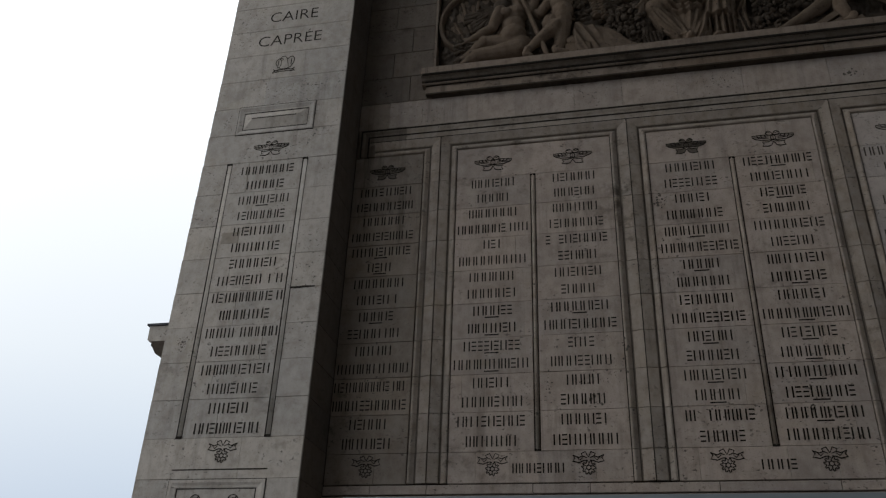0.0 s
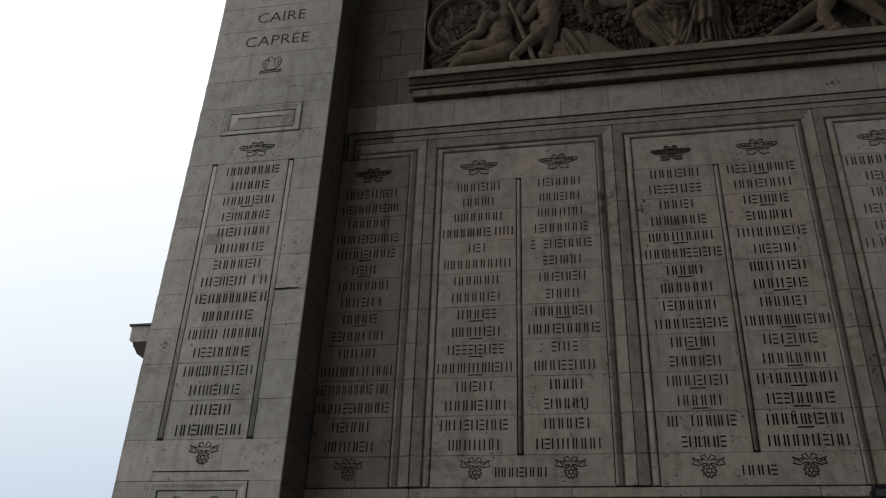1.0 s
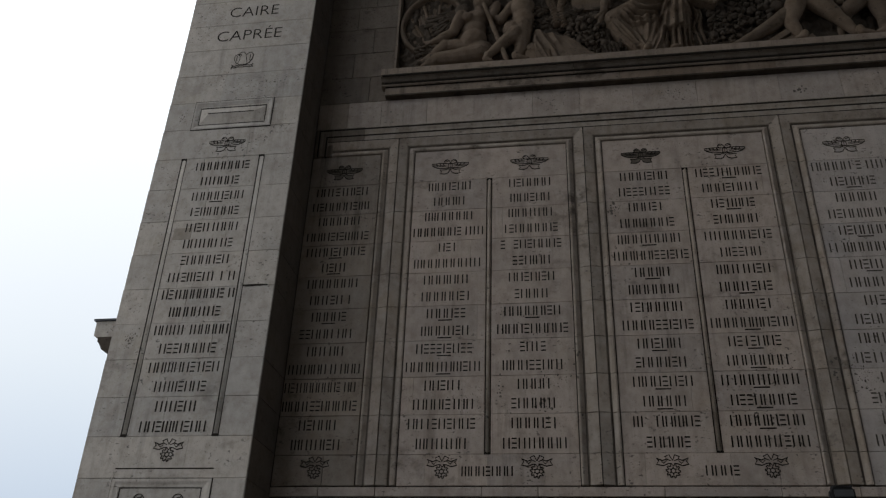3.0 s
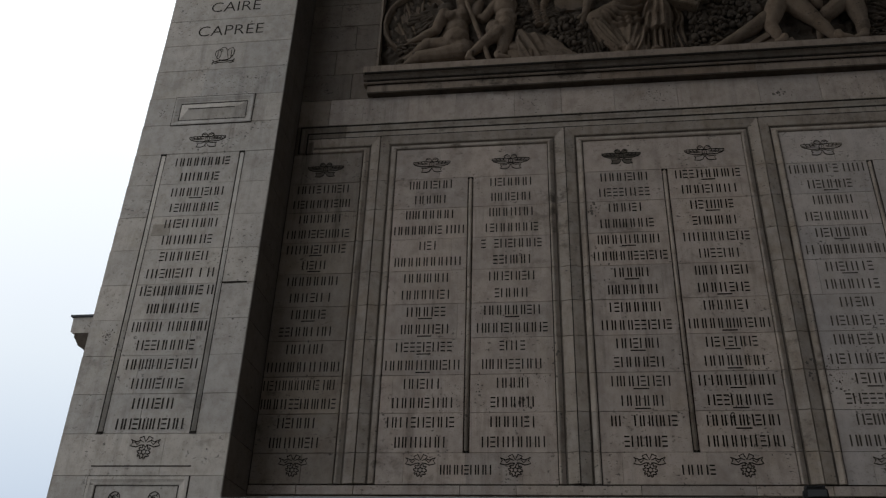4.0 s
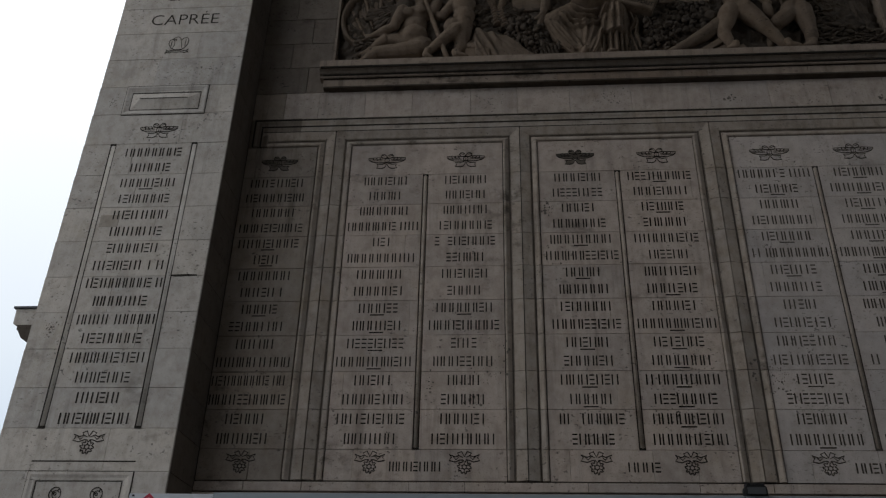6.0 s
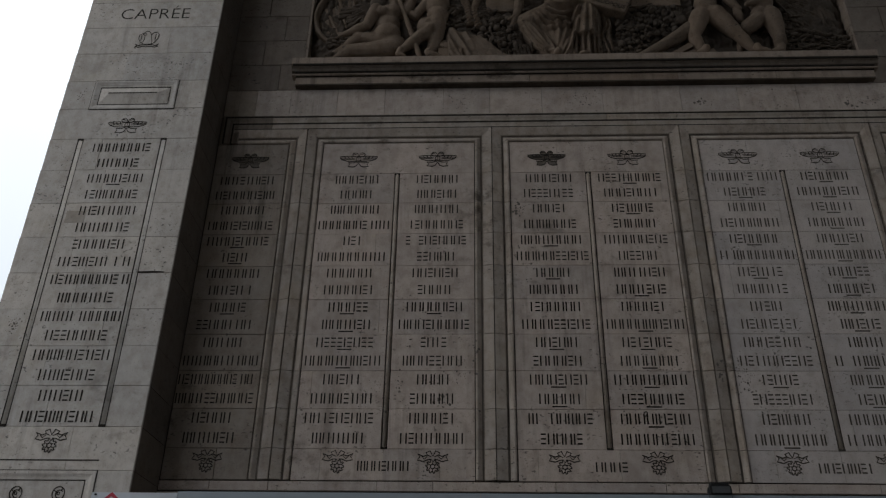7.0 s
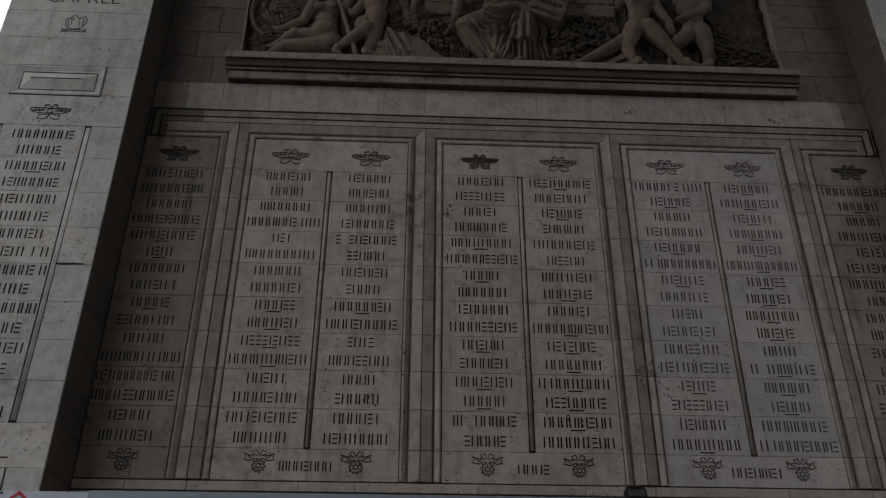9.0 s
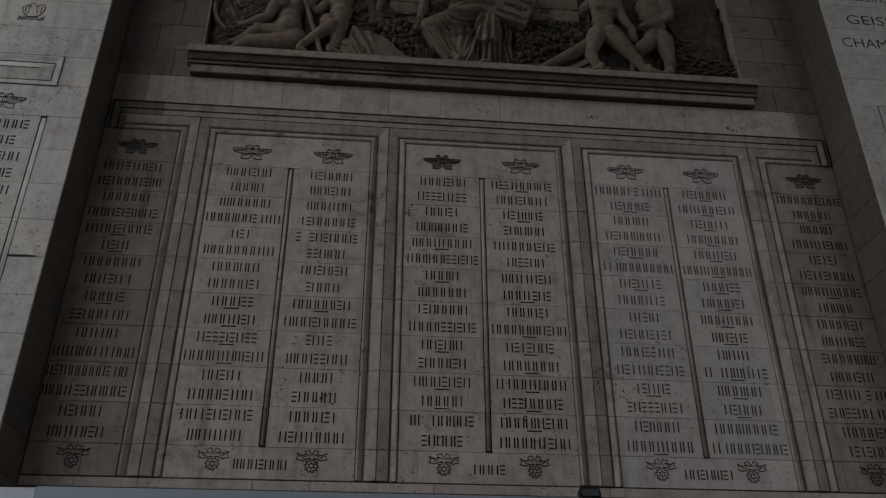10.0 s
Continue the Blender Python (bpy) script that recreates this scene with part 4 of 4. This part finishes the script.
    folds += fan(X, Z, [(0.36, 10.55), (0.44, 10.3), (0.38, 10.12), (0.47, 9.66)], [(0.5, 10.5), (0.5, 10.28), (0.47, 10.08), (0.55, 9.8)], 4, 0.06, 0.018)
    folds += fan(X, Z, [(-0.5, 10.72), (-0.1, 10.76), (0.3, 10.72)], [(-0.4, 10.92), (0.0, 10.9), (0.4, 10.95)], 4, 0.05, 0.02)
    folds += fan(X, Z, [(-0.6, 9.66), (-0.42, 9.68), (-0.36, 9.6)], [(-0.3, 9.9), (-0.2, 9.74), (-0.14, 9.6)], 4, 0.035, 0.014)
    hem = 10.075 + 0.012 * np.sin(40 * X + 1) + 0.05 * (X - 0.1)
    left, right = 0.02 - 0.09 * np.clip((10.5 - Z) / 0.45, 0, 1), 0.325 + 0.02 * np.clip((10.5 - Z) / 0.45, 0, 1)
    apron = np.clip((Z - hem) / 0.012, 0, 1) * np.clip((X - left) / 0.06, 0, 1) ** 0.6 * np.clip((right - X) / 0.06, 0, 1) ** 0.6 * np.clip((10.6 - Z) / 0.2, 0, 1)
    below = np.clip((hem - Z) / 0.012, 0, 1) * np.clip((X + 0.06) / 0.03, 0, 1) * np.clip((0.35 - X) / 0.03, 0, 1)
    folds += apron * (0.03 + fan(X, Z, [(0.05, 10.6), (-0.03, 10.0)], [(0.29, 10.6), (0.31, 10.0)], 4, 0.042, 0.026, 0.01))
    folds += below * (fan(X, Z, [(0.0, 10.1), (-0.02, 9.6)], [(0.31, 10.1), (0.31, 9.6)], 5, 0.055, 0.02, 0.01) - 0.05)
    wear = 0.004 * np.sin(61 * X + 9 * np.sin(23 * Z)) * np.sin(53 * Z + 7 * np.sin(31 * X))
    return np.where(inside, np.maximum(H + folds + wear, 0.02), H)


cut_field("carved_figure", -0.95, 0.62, 9.552, 11.05, 0.0075, seated, "plain seated stone figure in long folds", DRAPERY)
bm = bmesh.new()
limb(bm, (-0.78, 10.8, 0.075), (-0.83, 10.5, 0.06), (-0.89, 10.3, 0.04), (-0.93, 10.2, 0.03), y=0.0)
limb(bm, (-0.86, 10.44, 0.03), (-0.95, 10.36, 0.025), y=-0.03)
carved("carved_arm", bm, 0.012, 2, "hanging stone forearm", DRAPERY)
for fx, fz, size in ((-0.29, 9.66, (0.065, 0.1, 0.07)), (0.07, 9.61, (0.1, 0.1, 0.05))):
    bm = bmesh.new()
    ball(bm, fx, fz, size, -0.1)
    carved("carved_foot", bm, 0.012, 2)

# masonry courses behind the figures
for x0, x1, z0 in ((-1.27, -0.72, 10.56), (0.82, 1.52, 10.62)):
    for i in range(5):
        bm = box(x0, x1, 0.012 + 0.006 * (i % 2), 0.19, z0 + 0.12 * i, z0 + 0.12 * i + 0.113)
        part("carved_masonry", bm, DRAPERY if x0 < 0 else SCULPT, relief)

# banded hanging cloths beside the fruit
for stops in ([(-1.6, 10.86), (-1.53, 10.6), (-1.49, 10.28)], [(-1.4, 10.8), (-1.44, 10.55), (-1.37, 10.24)]):
    bm = bmesh.new()
    for (x, z), (x2, z2) in zip(bent(stops, 12), bent(stops, 12)[1:]):
        bmesh.ops.create_icosphere(bm, subdivisions=2, radius=1.0, matrix=Matrix.Translation((x, 0.03, z)) @ Matrix.Rotation(math.atan2(x2 - x, z2 - z), 4, "Y") @ Matrix.Diagonal((0.062, 0.075, 0.024, 1)))
    smooth(part("carved_banded_cloth", bm, SCULPT, relief, "stone cloth gathered in bands"))


def shell(X, Z):
    ang, dist = np.arctan2(Z - 10.46, X + 1.52), np.hypot(X + 1.52, Z - 10.46)
    return np.where((dist < 0.36 + 0.012 * np.sin(38 * ang)) & (ang > 0.15) & (ang < 1.25), 0.13 + 0.03 * np.abs(np.sin(19 * ang)) + 0.12 * np.sqrt(np.maximum(0, 0.38 - dist)), 0.0)


cut_field("carved_shell", -1.5, -1.12, 10.46, 10.84, 0.008, shell, "fluted stone shell", FRUIT)


def basket(X, Z):
    inside = (np.abs(X + 0.76 - 0.2 * (Z - 9.8)) < 0.13) & (np.abs(Z - 9.79) < 0.1)
    weave = np.abs(np.sin(60 * X + 12 * Z)) ** 0.6 * np.abs(np.sin(78 * Z)) ** 0.6
    return np.where(inside, 0.19 + 0.035 * weave, 0.0)


cut_field("carved_basket", -0.95, -0.58, 9.67, 9.9, 0.006, basket, "woven stone basket", FRUIT)
# crowded, weather-eaten ground of the relief
def ground(x, z):
    h = 0.06 + 0.06 * creased(2.6 * x + 1.2 * noise.noise(Vector((x, z, 2.0))), 3.4 * z, 4.0) + 0.035 * creased(9 * x, 6 * z, 6.0) + 0.02 * creased(19 * x, 15 * z, 7.0)
    if abs(x) < 1.7 and z > 10.4 and (z * 11) % 1 > 0.12:
        h += 0.03
    return h - 0.06 * max(0.0, (abs(x) - 3.62) / 0.16)


# Darker stone than the figures: grime plus the shade of the hollows
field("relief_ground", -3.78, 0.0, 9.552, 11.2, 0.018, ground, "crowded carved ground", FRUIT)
field("relief_ground", 0.0, 3.78, 9.552, 11.2, 0.018, ground, "carved ground dark with crust and painted shade", CRUST_SHADE)


def drape(x_top, x_low, z_top, z_low, swell, folds, depth, phase=0.0, sag=0.0, nu=96, nv=40):
    """Hanging cloth: folds run down and deepen towards the hem."""
    bm = bmesh.new()
    grid = []
    for j in range(nv + 1):
        v = j / nv
        row = []
        for i in range(nu + 1):
            u = i / nu
            bend = 0.25 * math.sin(math.pi * v) * sag
            x = x_top[0] + (x_top[1] - x_top[0]) * u
            x += ((x_low[0] + (x_low[1] - x_low[0]) * u) - x) * v ** 0.85 + bend * (0.5 - u)
            z = z_top + (z_low - z_top) * v - sag * 0.3 * math.sin(math.pi * u) * (1 - v) + 0.015 * math.sin(9 * u * folds + phase) * v
            wander = 0.9 * noise.noise(Vector((3.1 * u + phase, 1.6 * v, phase))) + 0.3 * noise.noise(Vector((8 * u, 3 * v, phase + 4)))
            a = 2 * math.pi * folds * (u + 0.16 * v * (u - 0.5)) + 3.2 * wander + phase
            ridge = abs(math.sin(a / 2)) ** 0.8 * (0.65 + 0.7 * noise.noise(Vector((5 * u, 4 * v, phase + 9))))
            fine = noise.noise(Vector((22 * u + 3 * wander, 3.5 * v, phase)))
            y = 0.14 - swell * math.sin(math.pi * min(1, max(0, u))) ** 0.5 - depth * (0.35 + 0.75 * v) * ridge - depth * 0.5 * fine
            row.append(bm.verts.new((x, y, z)))
        grid.append(row)
    for a, b in zip(grid, grid[1:]):
        for i in range(nu):
            bm.faces.new((a[i], a[i + 1], b[i + 1], b[i]))
    return bm


def heap(name, count, inside, sizes, flat=1.0, y=0.0, label="", material=None):
    """Rounded pieces heaped close together, each a different size."""
    bm, done = bmesh.new(), []
    for _ in range(count * 14):
        if len(done) >= count:
            break
        x, z = inside()
        r = SCENE_DICE.uniform(*sizes)
        if any((x - a) ** 2 + (z - b) ** 2 < (0.72 * (r + c)) ** 2 for a, b, c in done):
            continue
        done.append((x, z, r))
        t = Matrix.Translation((x, y + SCENE_DICE.uniform(-0.03, 0.03), z)) @ Matrix.Rotation(SCENE_DICE.uniform(-0.6, 0.6), 4, "Y") @ Matrix.Diagonal((r * SCENE_DICE.uniform(1.0, 1.15) * flat, r, r / flat, 1))
        bmesh.ops.create_icosphere(bm, subdivisions=2, radius=1.0, matrix=t)
    for v in bm.verts:
        d = noise.noise_vector(v.co * 15) * 0.022 + noise.noise_vector(v.co * 46) * 0.014
        v.co += d
    return tagged(smooth(part(name, bm, material or FRUIT, relief, label)), kind="stuff")


def zone(ax, az, bx, bz, slope=0.0, cut=0.0):
    def pick():
        u, v = SCENE_DICE.random(), SCENE_DICE.random()
        return ax + (bx - ax) * u + cut * (1 - v), az + (bz - az) * v + slope * u
    return pick


heap("carved_fruit", 130, zone(-1.38, 9.98, -0.86, 10.5, -0.1), (0.024, 0.052), y=0.02, label="heaped stone fruit")
heap("carved_fruit", 60, zone(-1.08, 9.66, -0.62, 9.95, 0.0), (0.024, 0.04), y=0.05, label="heaped stone fruit")
heap("carved_fruit", 110, zone(0.58, 9.85, 1.02, 10.35, 0.12), (0.022, 0.06), y=0.02, label="heaped stone fruit", material=CRUST_SHADE)
heap("carved_fruit", 45, zone(1.02, 10.06, 1.42, 10.55, 0.05), (0.034, 0.052), y=0.02, label="heaped stone fruit", material=CRUST_SHADE)
heap("carved_fruit", 70, zone(0.55, 9.62, 1.1, 9.86, 0.0), (0.02, 0.034), y=0.04, label="heaped stone fruit")
heap("carved_foliage", 260, zone(2.82, 9.62, 3.7, 10.16, -0.2), (0.018, 0.04), 1.9, 0.0, "heaped stone laurel leaves")
heap("carved_foliage", 40, zone(-1.85, 10.32, -1.5, 10.7, 0.0), (0.03, 0.055), 1.4, 0.04, "heaped stone laurel leaves")
heap("carved_foliage", 45, zone(-1.45, 10.25, -0.8, 10.62, 0.0), (0.025, 0.045), 1.8, 0.05, "heaped stone laurel leaves")
heap("carved_foliage", 40, zone(-1.25, 9.72, -0.8, 10.1, -0.1), (0.02, 0.04), 1.7, 0.08, "heaped stone laurel leaves")
heap("carved_foliage", 50, zone(0.6, 10.25, 1.45, 10.6, 0.1), (0.025, 0.045), 1.8, 0.06, "heaped stone laurel leaves")
heap("carved_foliage", 90, zone(2.82, 10.1, 3.2, 10.6), (0.02, 0.042), 1.8, 0.08, "heaped stone laurel leaves")
heap("carved_foliage", 26, zone(-3.5, 9.62, -3.25, 10.1, 0.0), (0.03, 0.055), 1.3, -0.03, "heaped stone laurel leaves")
heap("carved_foliage", 50, zone(1.3, 9.9, 1.65, 10.6, 0.0), (0.03, 0.05), 1.2, 0.12, "heaped stone laurel leaves")
heap("carved_foliage", 50, zone(2.08, 9.66, 2.66, 10.3, 0.0), (0.03, 0.05), 1.5, 0.15, "heaped stone laurel leaves")


feather_mesh = []


def feathers(name, cx, cz, r0, r1, a0, a1, count, width, y=0.06):
    """A wing: a rounded shoulder with three overlapping rows of feathers."""
    bm = bmesh.new()
    ball(bm, cx, cz, (r0 + 0.05, 0.06, r0 + 0.05), y)
    wing = smooth(part(name, bm, FRUIT, relief, "stone wing of layered feathers"))
    if not feather_mesh:
        bm = bmesh.new()
        bmesh.ops.create_icosphere(bm, subdivisions=2, radius=1.0)
        me = bpy.data.meshes.new("feather")
        bm.to_mesh(me)
        bm.free()
        me.materials.append(FRUIT)
        for p in me.polygons:
            p.use_smooth = True
        feather_mesh.append(me)
    for layer, (q0, q1) in enumerate(((0.0, 0.55), (0.3, 0.8), (0.55, 1.0))):
        for i in range(count):
            a = radians(a0 + (a1 - a0) * (i + 0.5 * (layer % 2)) / count)
            s, e = r0 + (r1 - r0) * q0, r0 + (r1 - r0) * (q1 - 0.06 * ((i * 3 + layer) % 4))
            m = (s + e) / 2
            ob = new("feather", feather_mesh[0])
            ob.parent = wing
            ob.matrix_local = Matrix.Translation((cx + m * math.cos(a), y + 0.025 * layer, cz + m * math.sin(a))) @ Matrix.Rotation(-a + 0.04 * math.sin(7 * i), 4, "Y") @ Matrix.Diagonal(((e - s) / 2, 0.03, width * (0.8 + 0.3 * layer), 1))
    return wing


feathers("carved_wing", -2.85, 10.72, 0.08, 0.62, 185, 245, 8, 0.03, 0.0)
feathers("carved_wing", 2.8, 10.8, 0.06, 0.75, -58, -8, 10, 0.022, 0.04)
feathers("carved_wing", 1.5, 10.35, 0.05, 0.4, 90, 165, 7, 0.03, 0.03)

# round shield behind the reclining figure, its boards showing inside the rim
def shield(X, Z):
    r = np.hypot((X + 3.28) / 0.5, (Z - 10.52) / 0.6)
    boards = 0.1 + 0.012 * np.abs(np.sin(21 * (X + 0.22 * Z))) ** 0.3 + 0.01 * np.sin(9 * X + 5 * np.sin(4 * Z)) + 0.006 * np.sin(70 * X + 15 * Z)
    rim = 0.16 + 0.05 * np.sqrt(np.maximum(0, 1 - ((r - 0.93) / 0.07) ** 2))
    return np.where(r > 1.0, 0.0, np.where(r > 0.86, rim, boards))


cut_field("carved_shield", -3.786, -2.75, 9.9, 11.15, 0.009, shield, "round boarded stone shield with a raised rim", SCULPT)
for a0, stops in enumerate(([(-3.45, 10.95), (-3.36, 10.6), (-3.3, 10.35)], [(-3.2, 11.0), (-3.22, 10.7), (-3.12, 10.5)], [(-3.62, 10.7), (-3.5, 10.45), (-3.42, 10.25)])):
    bm = bmesh.new()
    limb(bm, *[(x, z, 0.03 - 0.004 * i) for i, (x, z) in enumerate(stops)], y=0.08)
    carved("carved_ribbon", bm, 0.012, 2, "fluttering stone ribbon")

# cloth, block, disc and wrapped bundle
def wedge(x, z):
    """A cloth pulled tight over a box, its edge falling from left to right."""
    top = 10.3 - 0.14 * max(0.0, min(1.0, (x + 1.8) / 0.3)) - 0.44 * max(0.0, (x + 1.36) / 0.45)
    side = min(1.0, (x + 1.86) / 0.06, (-0.84 - x) / 0.1)
    h = 0.2 * min(1.0, max(0.0, (top - z) / 0.07)) ** 0.6 * max(0.0, side) ** 0.5
    if h <= 0.0:
        return 0.0
    pleat = min(1.0, max(0.0, (-1.42 - x) / 0.12))
    return h + 0.05 * pleat * creased(7 * (x + 0.45 * z), 0.8 * z, 2.0) + 0.02 * creased(5 * x, 9 * (z + 0.5 * x), 3.0)


field("carved_cloth", -1.88, -0.82, 9.552, 10.4, 0.01, wedge, "stone cloth drawn over a slanting box", SCULPT, cull=0.012)
bm = box(-1.95, -1.6, -0.04, 0.19, 9.552, 9.85)
bmesh.ops.bevel(bm, geom=bm.edges[:], offset=0.015, segments=2, affect="EDGES")
part("carved_block", bm, SCULPT, relief)
bm = bmesh.new()
bmesh.ops.create_cone(bm, cap_ends=True, segments=28, radius1=0.12, radius2=0.1, depth=0.05, matrix=Matrix.Translation((-1.83, 0.0, 9.93)) @ Matrix.Rotation(radians(70), 4, "X"))
smooth(part("carved_disc", bm, SCULPT, relief))
bm = bmesh.new()
limb(bm, (0.84, 9.68, 0.05), (1.1, 9.82, 0.075), (1.35, 9.98, 0.1), (1.6, 10.16, 0.125), y=0.02)
carved("carved_horn", bm, 0.016, 2, "tapering stone horn", DRAPERY)
for i in range(3):
    bm = bmesh.new()
    add_box(bm, -0.32, 0.32, -0.04, 0.18, -0.04, 0.04, Matrix.Translation((1.3 + 0.15 * i, 0.02 * i, 9.66 - 0.02 * i)) @ Matrix.Rotation(radians(-34 + 4 * i), 4, "Y"))
    part("carved_beam", bm, SCULPT, relief)

# pair of standing figures
bm = bmesh.new()
ball(bm, 1.91, 11.0, (0.235, 0.14, 0.2)), ball(bm, 1.91, 10.84, (0.205, 0.14, 0.18)), ball(bm, 1.87, 10.64, (0.17, 0.13, 0.18)), ball(bm, 1.85, 10.45, (0.185, 0.14, 0.15))
ball(bm, 1.83, 10.86, (0.085, 0.05, 0.065), -0.09), ball(bm, 2.01, 10.87, (0.085, 0.05, 0.065), -0.09)
limb(bm, (1.75, 10.36, 0.145), (1.68, 10.2, 0.135), (1.63, 10.06, 0.105), (1.62, 10.0, 0.092), (1.64, 9.9, 0.095), (1.69, 9.78, 0.07), (1.72, 9.68, 0.05), y=-0.02), limb(bm, (1.72, 9.68, 0.06), (1.7, 9.63, 0.055), (1.62, 9.61, 0.04), y=-0.13)
limb(bm, (1.96, 10.38, 0.15), (2.07, 10.23, 0.135), (2.18, 10.08, 0.108), (2.23, 10.0, 0.09), (2.29, 9.91, 0.09), (2.36, 9.79, 0.066), (2.41, 9.7, 0.048), y=-0.03), limb(bm, (2.41, 9.7, 0.055), (2.43, 9.64, 0.055), (2.56, 9.61, 0.04), y=-0.13)
limb(bm, (2.09, 11.02, 0.1), (2.12, 10.88, 0.085), (2.17, 10.74, 0.075), (2.22, 10.64, 0.065), (2.31, 10.5, 0.05), y=-0.02), ball(bm, 1.9, 11.36, 0.15)
limb(bm, (1.72, 11.06, 0.09), (1.62, 10.95, 0.075), (1.56, 10.85, 0.06), y=0.06)
carved("carved_figure", bm, 0.0115, 6, label="plain standing stone figure")
bm = bmesh.new()
ball(bm, 2.64, 11.02, (0.235, 0.14, 0.2)), ball(bm, 2.65, 10.84, (0.21, 0.14, 0.19)), ball(bm, 2.66, 10.62, (0.175, 0.13, 0.18)), ball(bm, 2.59, 10.41, (0.125, 0.14, 0.14)), ball(bm, 2.74, 10.4, (0.135, 0.15, 0.15))
limb(bm, (2.74, 10.33, 0.145), (2.77, 10.16, 0.125), (2.78, 10.03, 0.1), (2.79, 9.96, 0.09), (2.79, 9.87, 0.092), (2.76, 9.76, 0.066), (2.74, 9.67, 0.048), y=-0.02), limb(bm, (2.74, 9.69, 0.058), (2.73, 9.64, 0.055), (2.62, 9.61, 0.04), y=-0.13)
limb(bm, (2.55, 10.3, 0.12), (2.43, 10.2, 0.115), (2.36, 10.14, 0.1), y=0.0), limb(bm, (2.36, 10.12, 0.09), (2.3, 9.95, 0.075), (2.22, 9.72, 0.045), y=0.08)
limb(bm, (2.83, 11.02, 0.1), (2.88, 10.86, 0.082), (2.87, 10.76, 0.074), (2.74, 10.68, 0.068), (2.56, 10.6, 0.056), (2.42, 10.54, 0.042), y=-0.07), ball(bm, 2.54, 11.38, 0.15)
limb(bm, (2.28, 10.52, 0.05), (2.3, 10.4, 0.07), (2.31, 10.32, 0.05), y=0.0)
limb(bm, (2.86, 9.95, 0.055), (2.93, 9.8, 0.045), (3.02, 9.64, 0.04), y=0.04)
carved("carved_figure", bm, 0.0115, 6, label="plain standing stone figure")
# hanging banner with a diagonal band
ob = smooth(part("carved_banner", drape((3.15, 3.72), (3.35, 3.7), 10.95, 10.05, 0.06, 3, 0.03, 0.8, 0.0, 48, 24), FRUIT, relief, "hanging stone banner"))
# inscribed tablet held on the lap
tilt = Matrix.Translation((0.53, -0.08, 10.74)) @ Matrix.Rotation(radians(22), 4, "Y")
bm = bmesh.new()
add_box(bm, -0.29, 0.28, -0.05, 0.2, -0.3, 0.36, tilt)
bmesh.ops.bevel(bm, geom=bm.edges[:], offset=0.01, segments=2, affect="EDGES")
slab = part("carved_tablet", bm, DRAPERY, relief, "tilted stone tablet with cut capitals")
for words, lx, lz, w in (("AMIDES", 0.66, 10.83, 0.26), ("ABOUKIR", 0.55, 10.70, 0.36), ("HELIOPOLIS", 0.475, 10.545, 0.46)):
    carved_text(words, lx, lz, -0.134, 0.07, w, slab, thin=-0.004, tilt=-22)


# ---- hoarding and floodlight ----
hoarding = holder("hoarding", "white and grey sheet hoarding standing before the wall", "hoarding", at=(0, -2.0, 0))
part("panel", box(-4.62, -3.905, -0.02, 0.02, 0.02, 3.25), PANEL_WHITE, hoarding, "white printed panel")
for x0, x1 in ((-3.9, -1.4), (-1.395, 1.1), (1.105, 3.6), (3.605, 6.1)):
    part("panel", box(x0, x1, -0.02, 0.02, 0.02, 3.262), PANEL_GREY, hoarding, "pale grey panel")
for x in (-4.6, -3.9, -1.4, 1.1, 3.6, 6.08):
    part("post", box(x - 0.03, x + 0.03, 0.022, 0.08, 0.0, 3.2), BLACK, hoarding)
ob = part("printed_mark", strokes([[(-4.53, 3.17), (-4.448, 3.235), (-4.366, 3.17)]], 0.035, 0.002), RED, hoarding, "red printed chevron")
ob.location.y = -0.021
part("printed_mark", box(-4.595, -4.575, -0.023, -0.019, 3.225, 3.24), BLACK, hoarding)

lamp = holder("floodlight", "small black finned floodlight clamped on the hoarding", "floodlight", at=(0.535, -2.0, 3.262))
bm = box(-0.085, 0.085, -0.05, 0.05, 0.0, 0.075)
bmesh.ops.bevel(bm, geom=bm.edges[:], offset=0.008, segments=2, affect="EDGES")
part("housing", bm, BLACK, lamp)
for i in range(9):
    part("fin", box(-0.07 + i * 0.0165, -0.064 + i * 0.0165, -0.045, 0.045, 0.072, 0.1), BLACK, lamp)
part("lens", box(-0.07, 0.07, -0.056, -0.051, 0.01, 0.062), GLASS, lamp)
part("bracket", box(0.086, 0.094, -0.02, 0.02, -0.06, 0.05), BLACK, lamp)
part("bracket", box(-0.094, -0.086, -0.02, 0.02, -0.06, 0.05), BLACK, lamp)
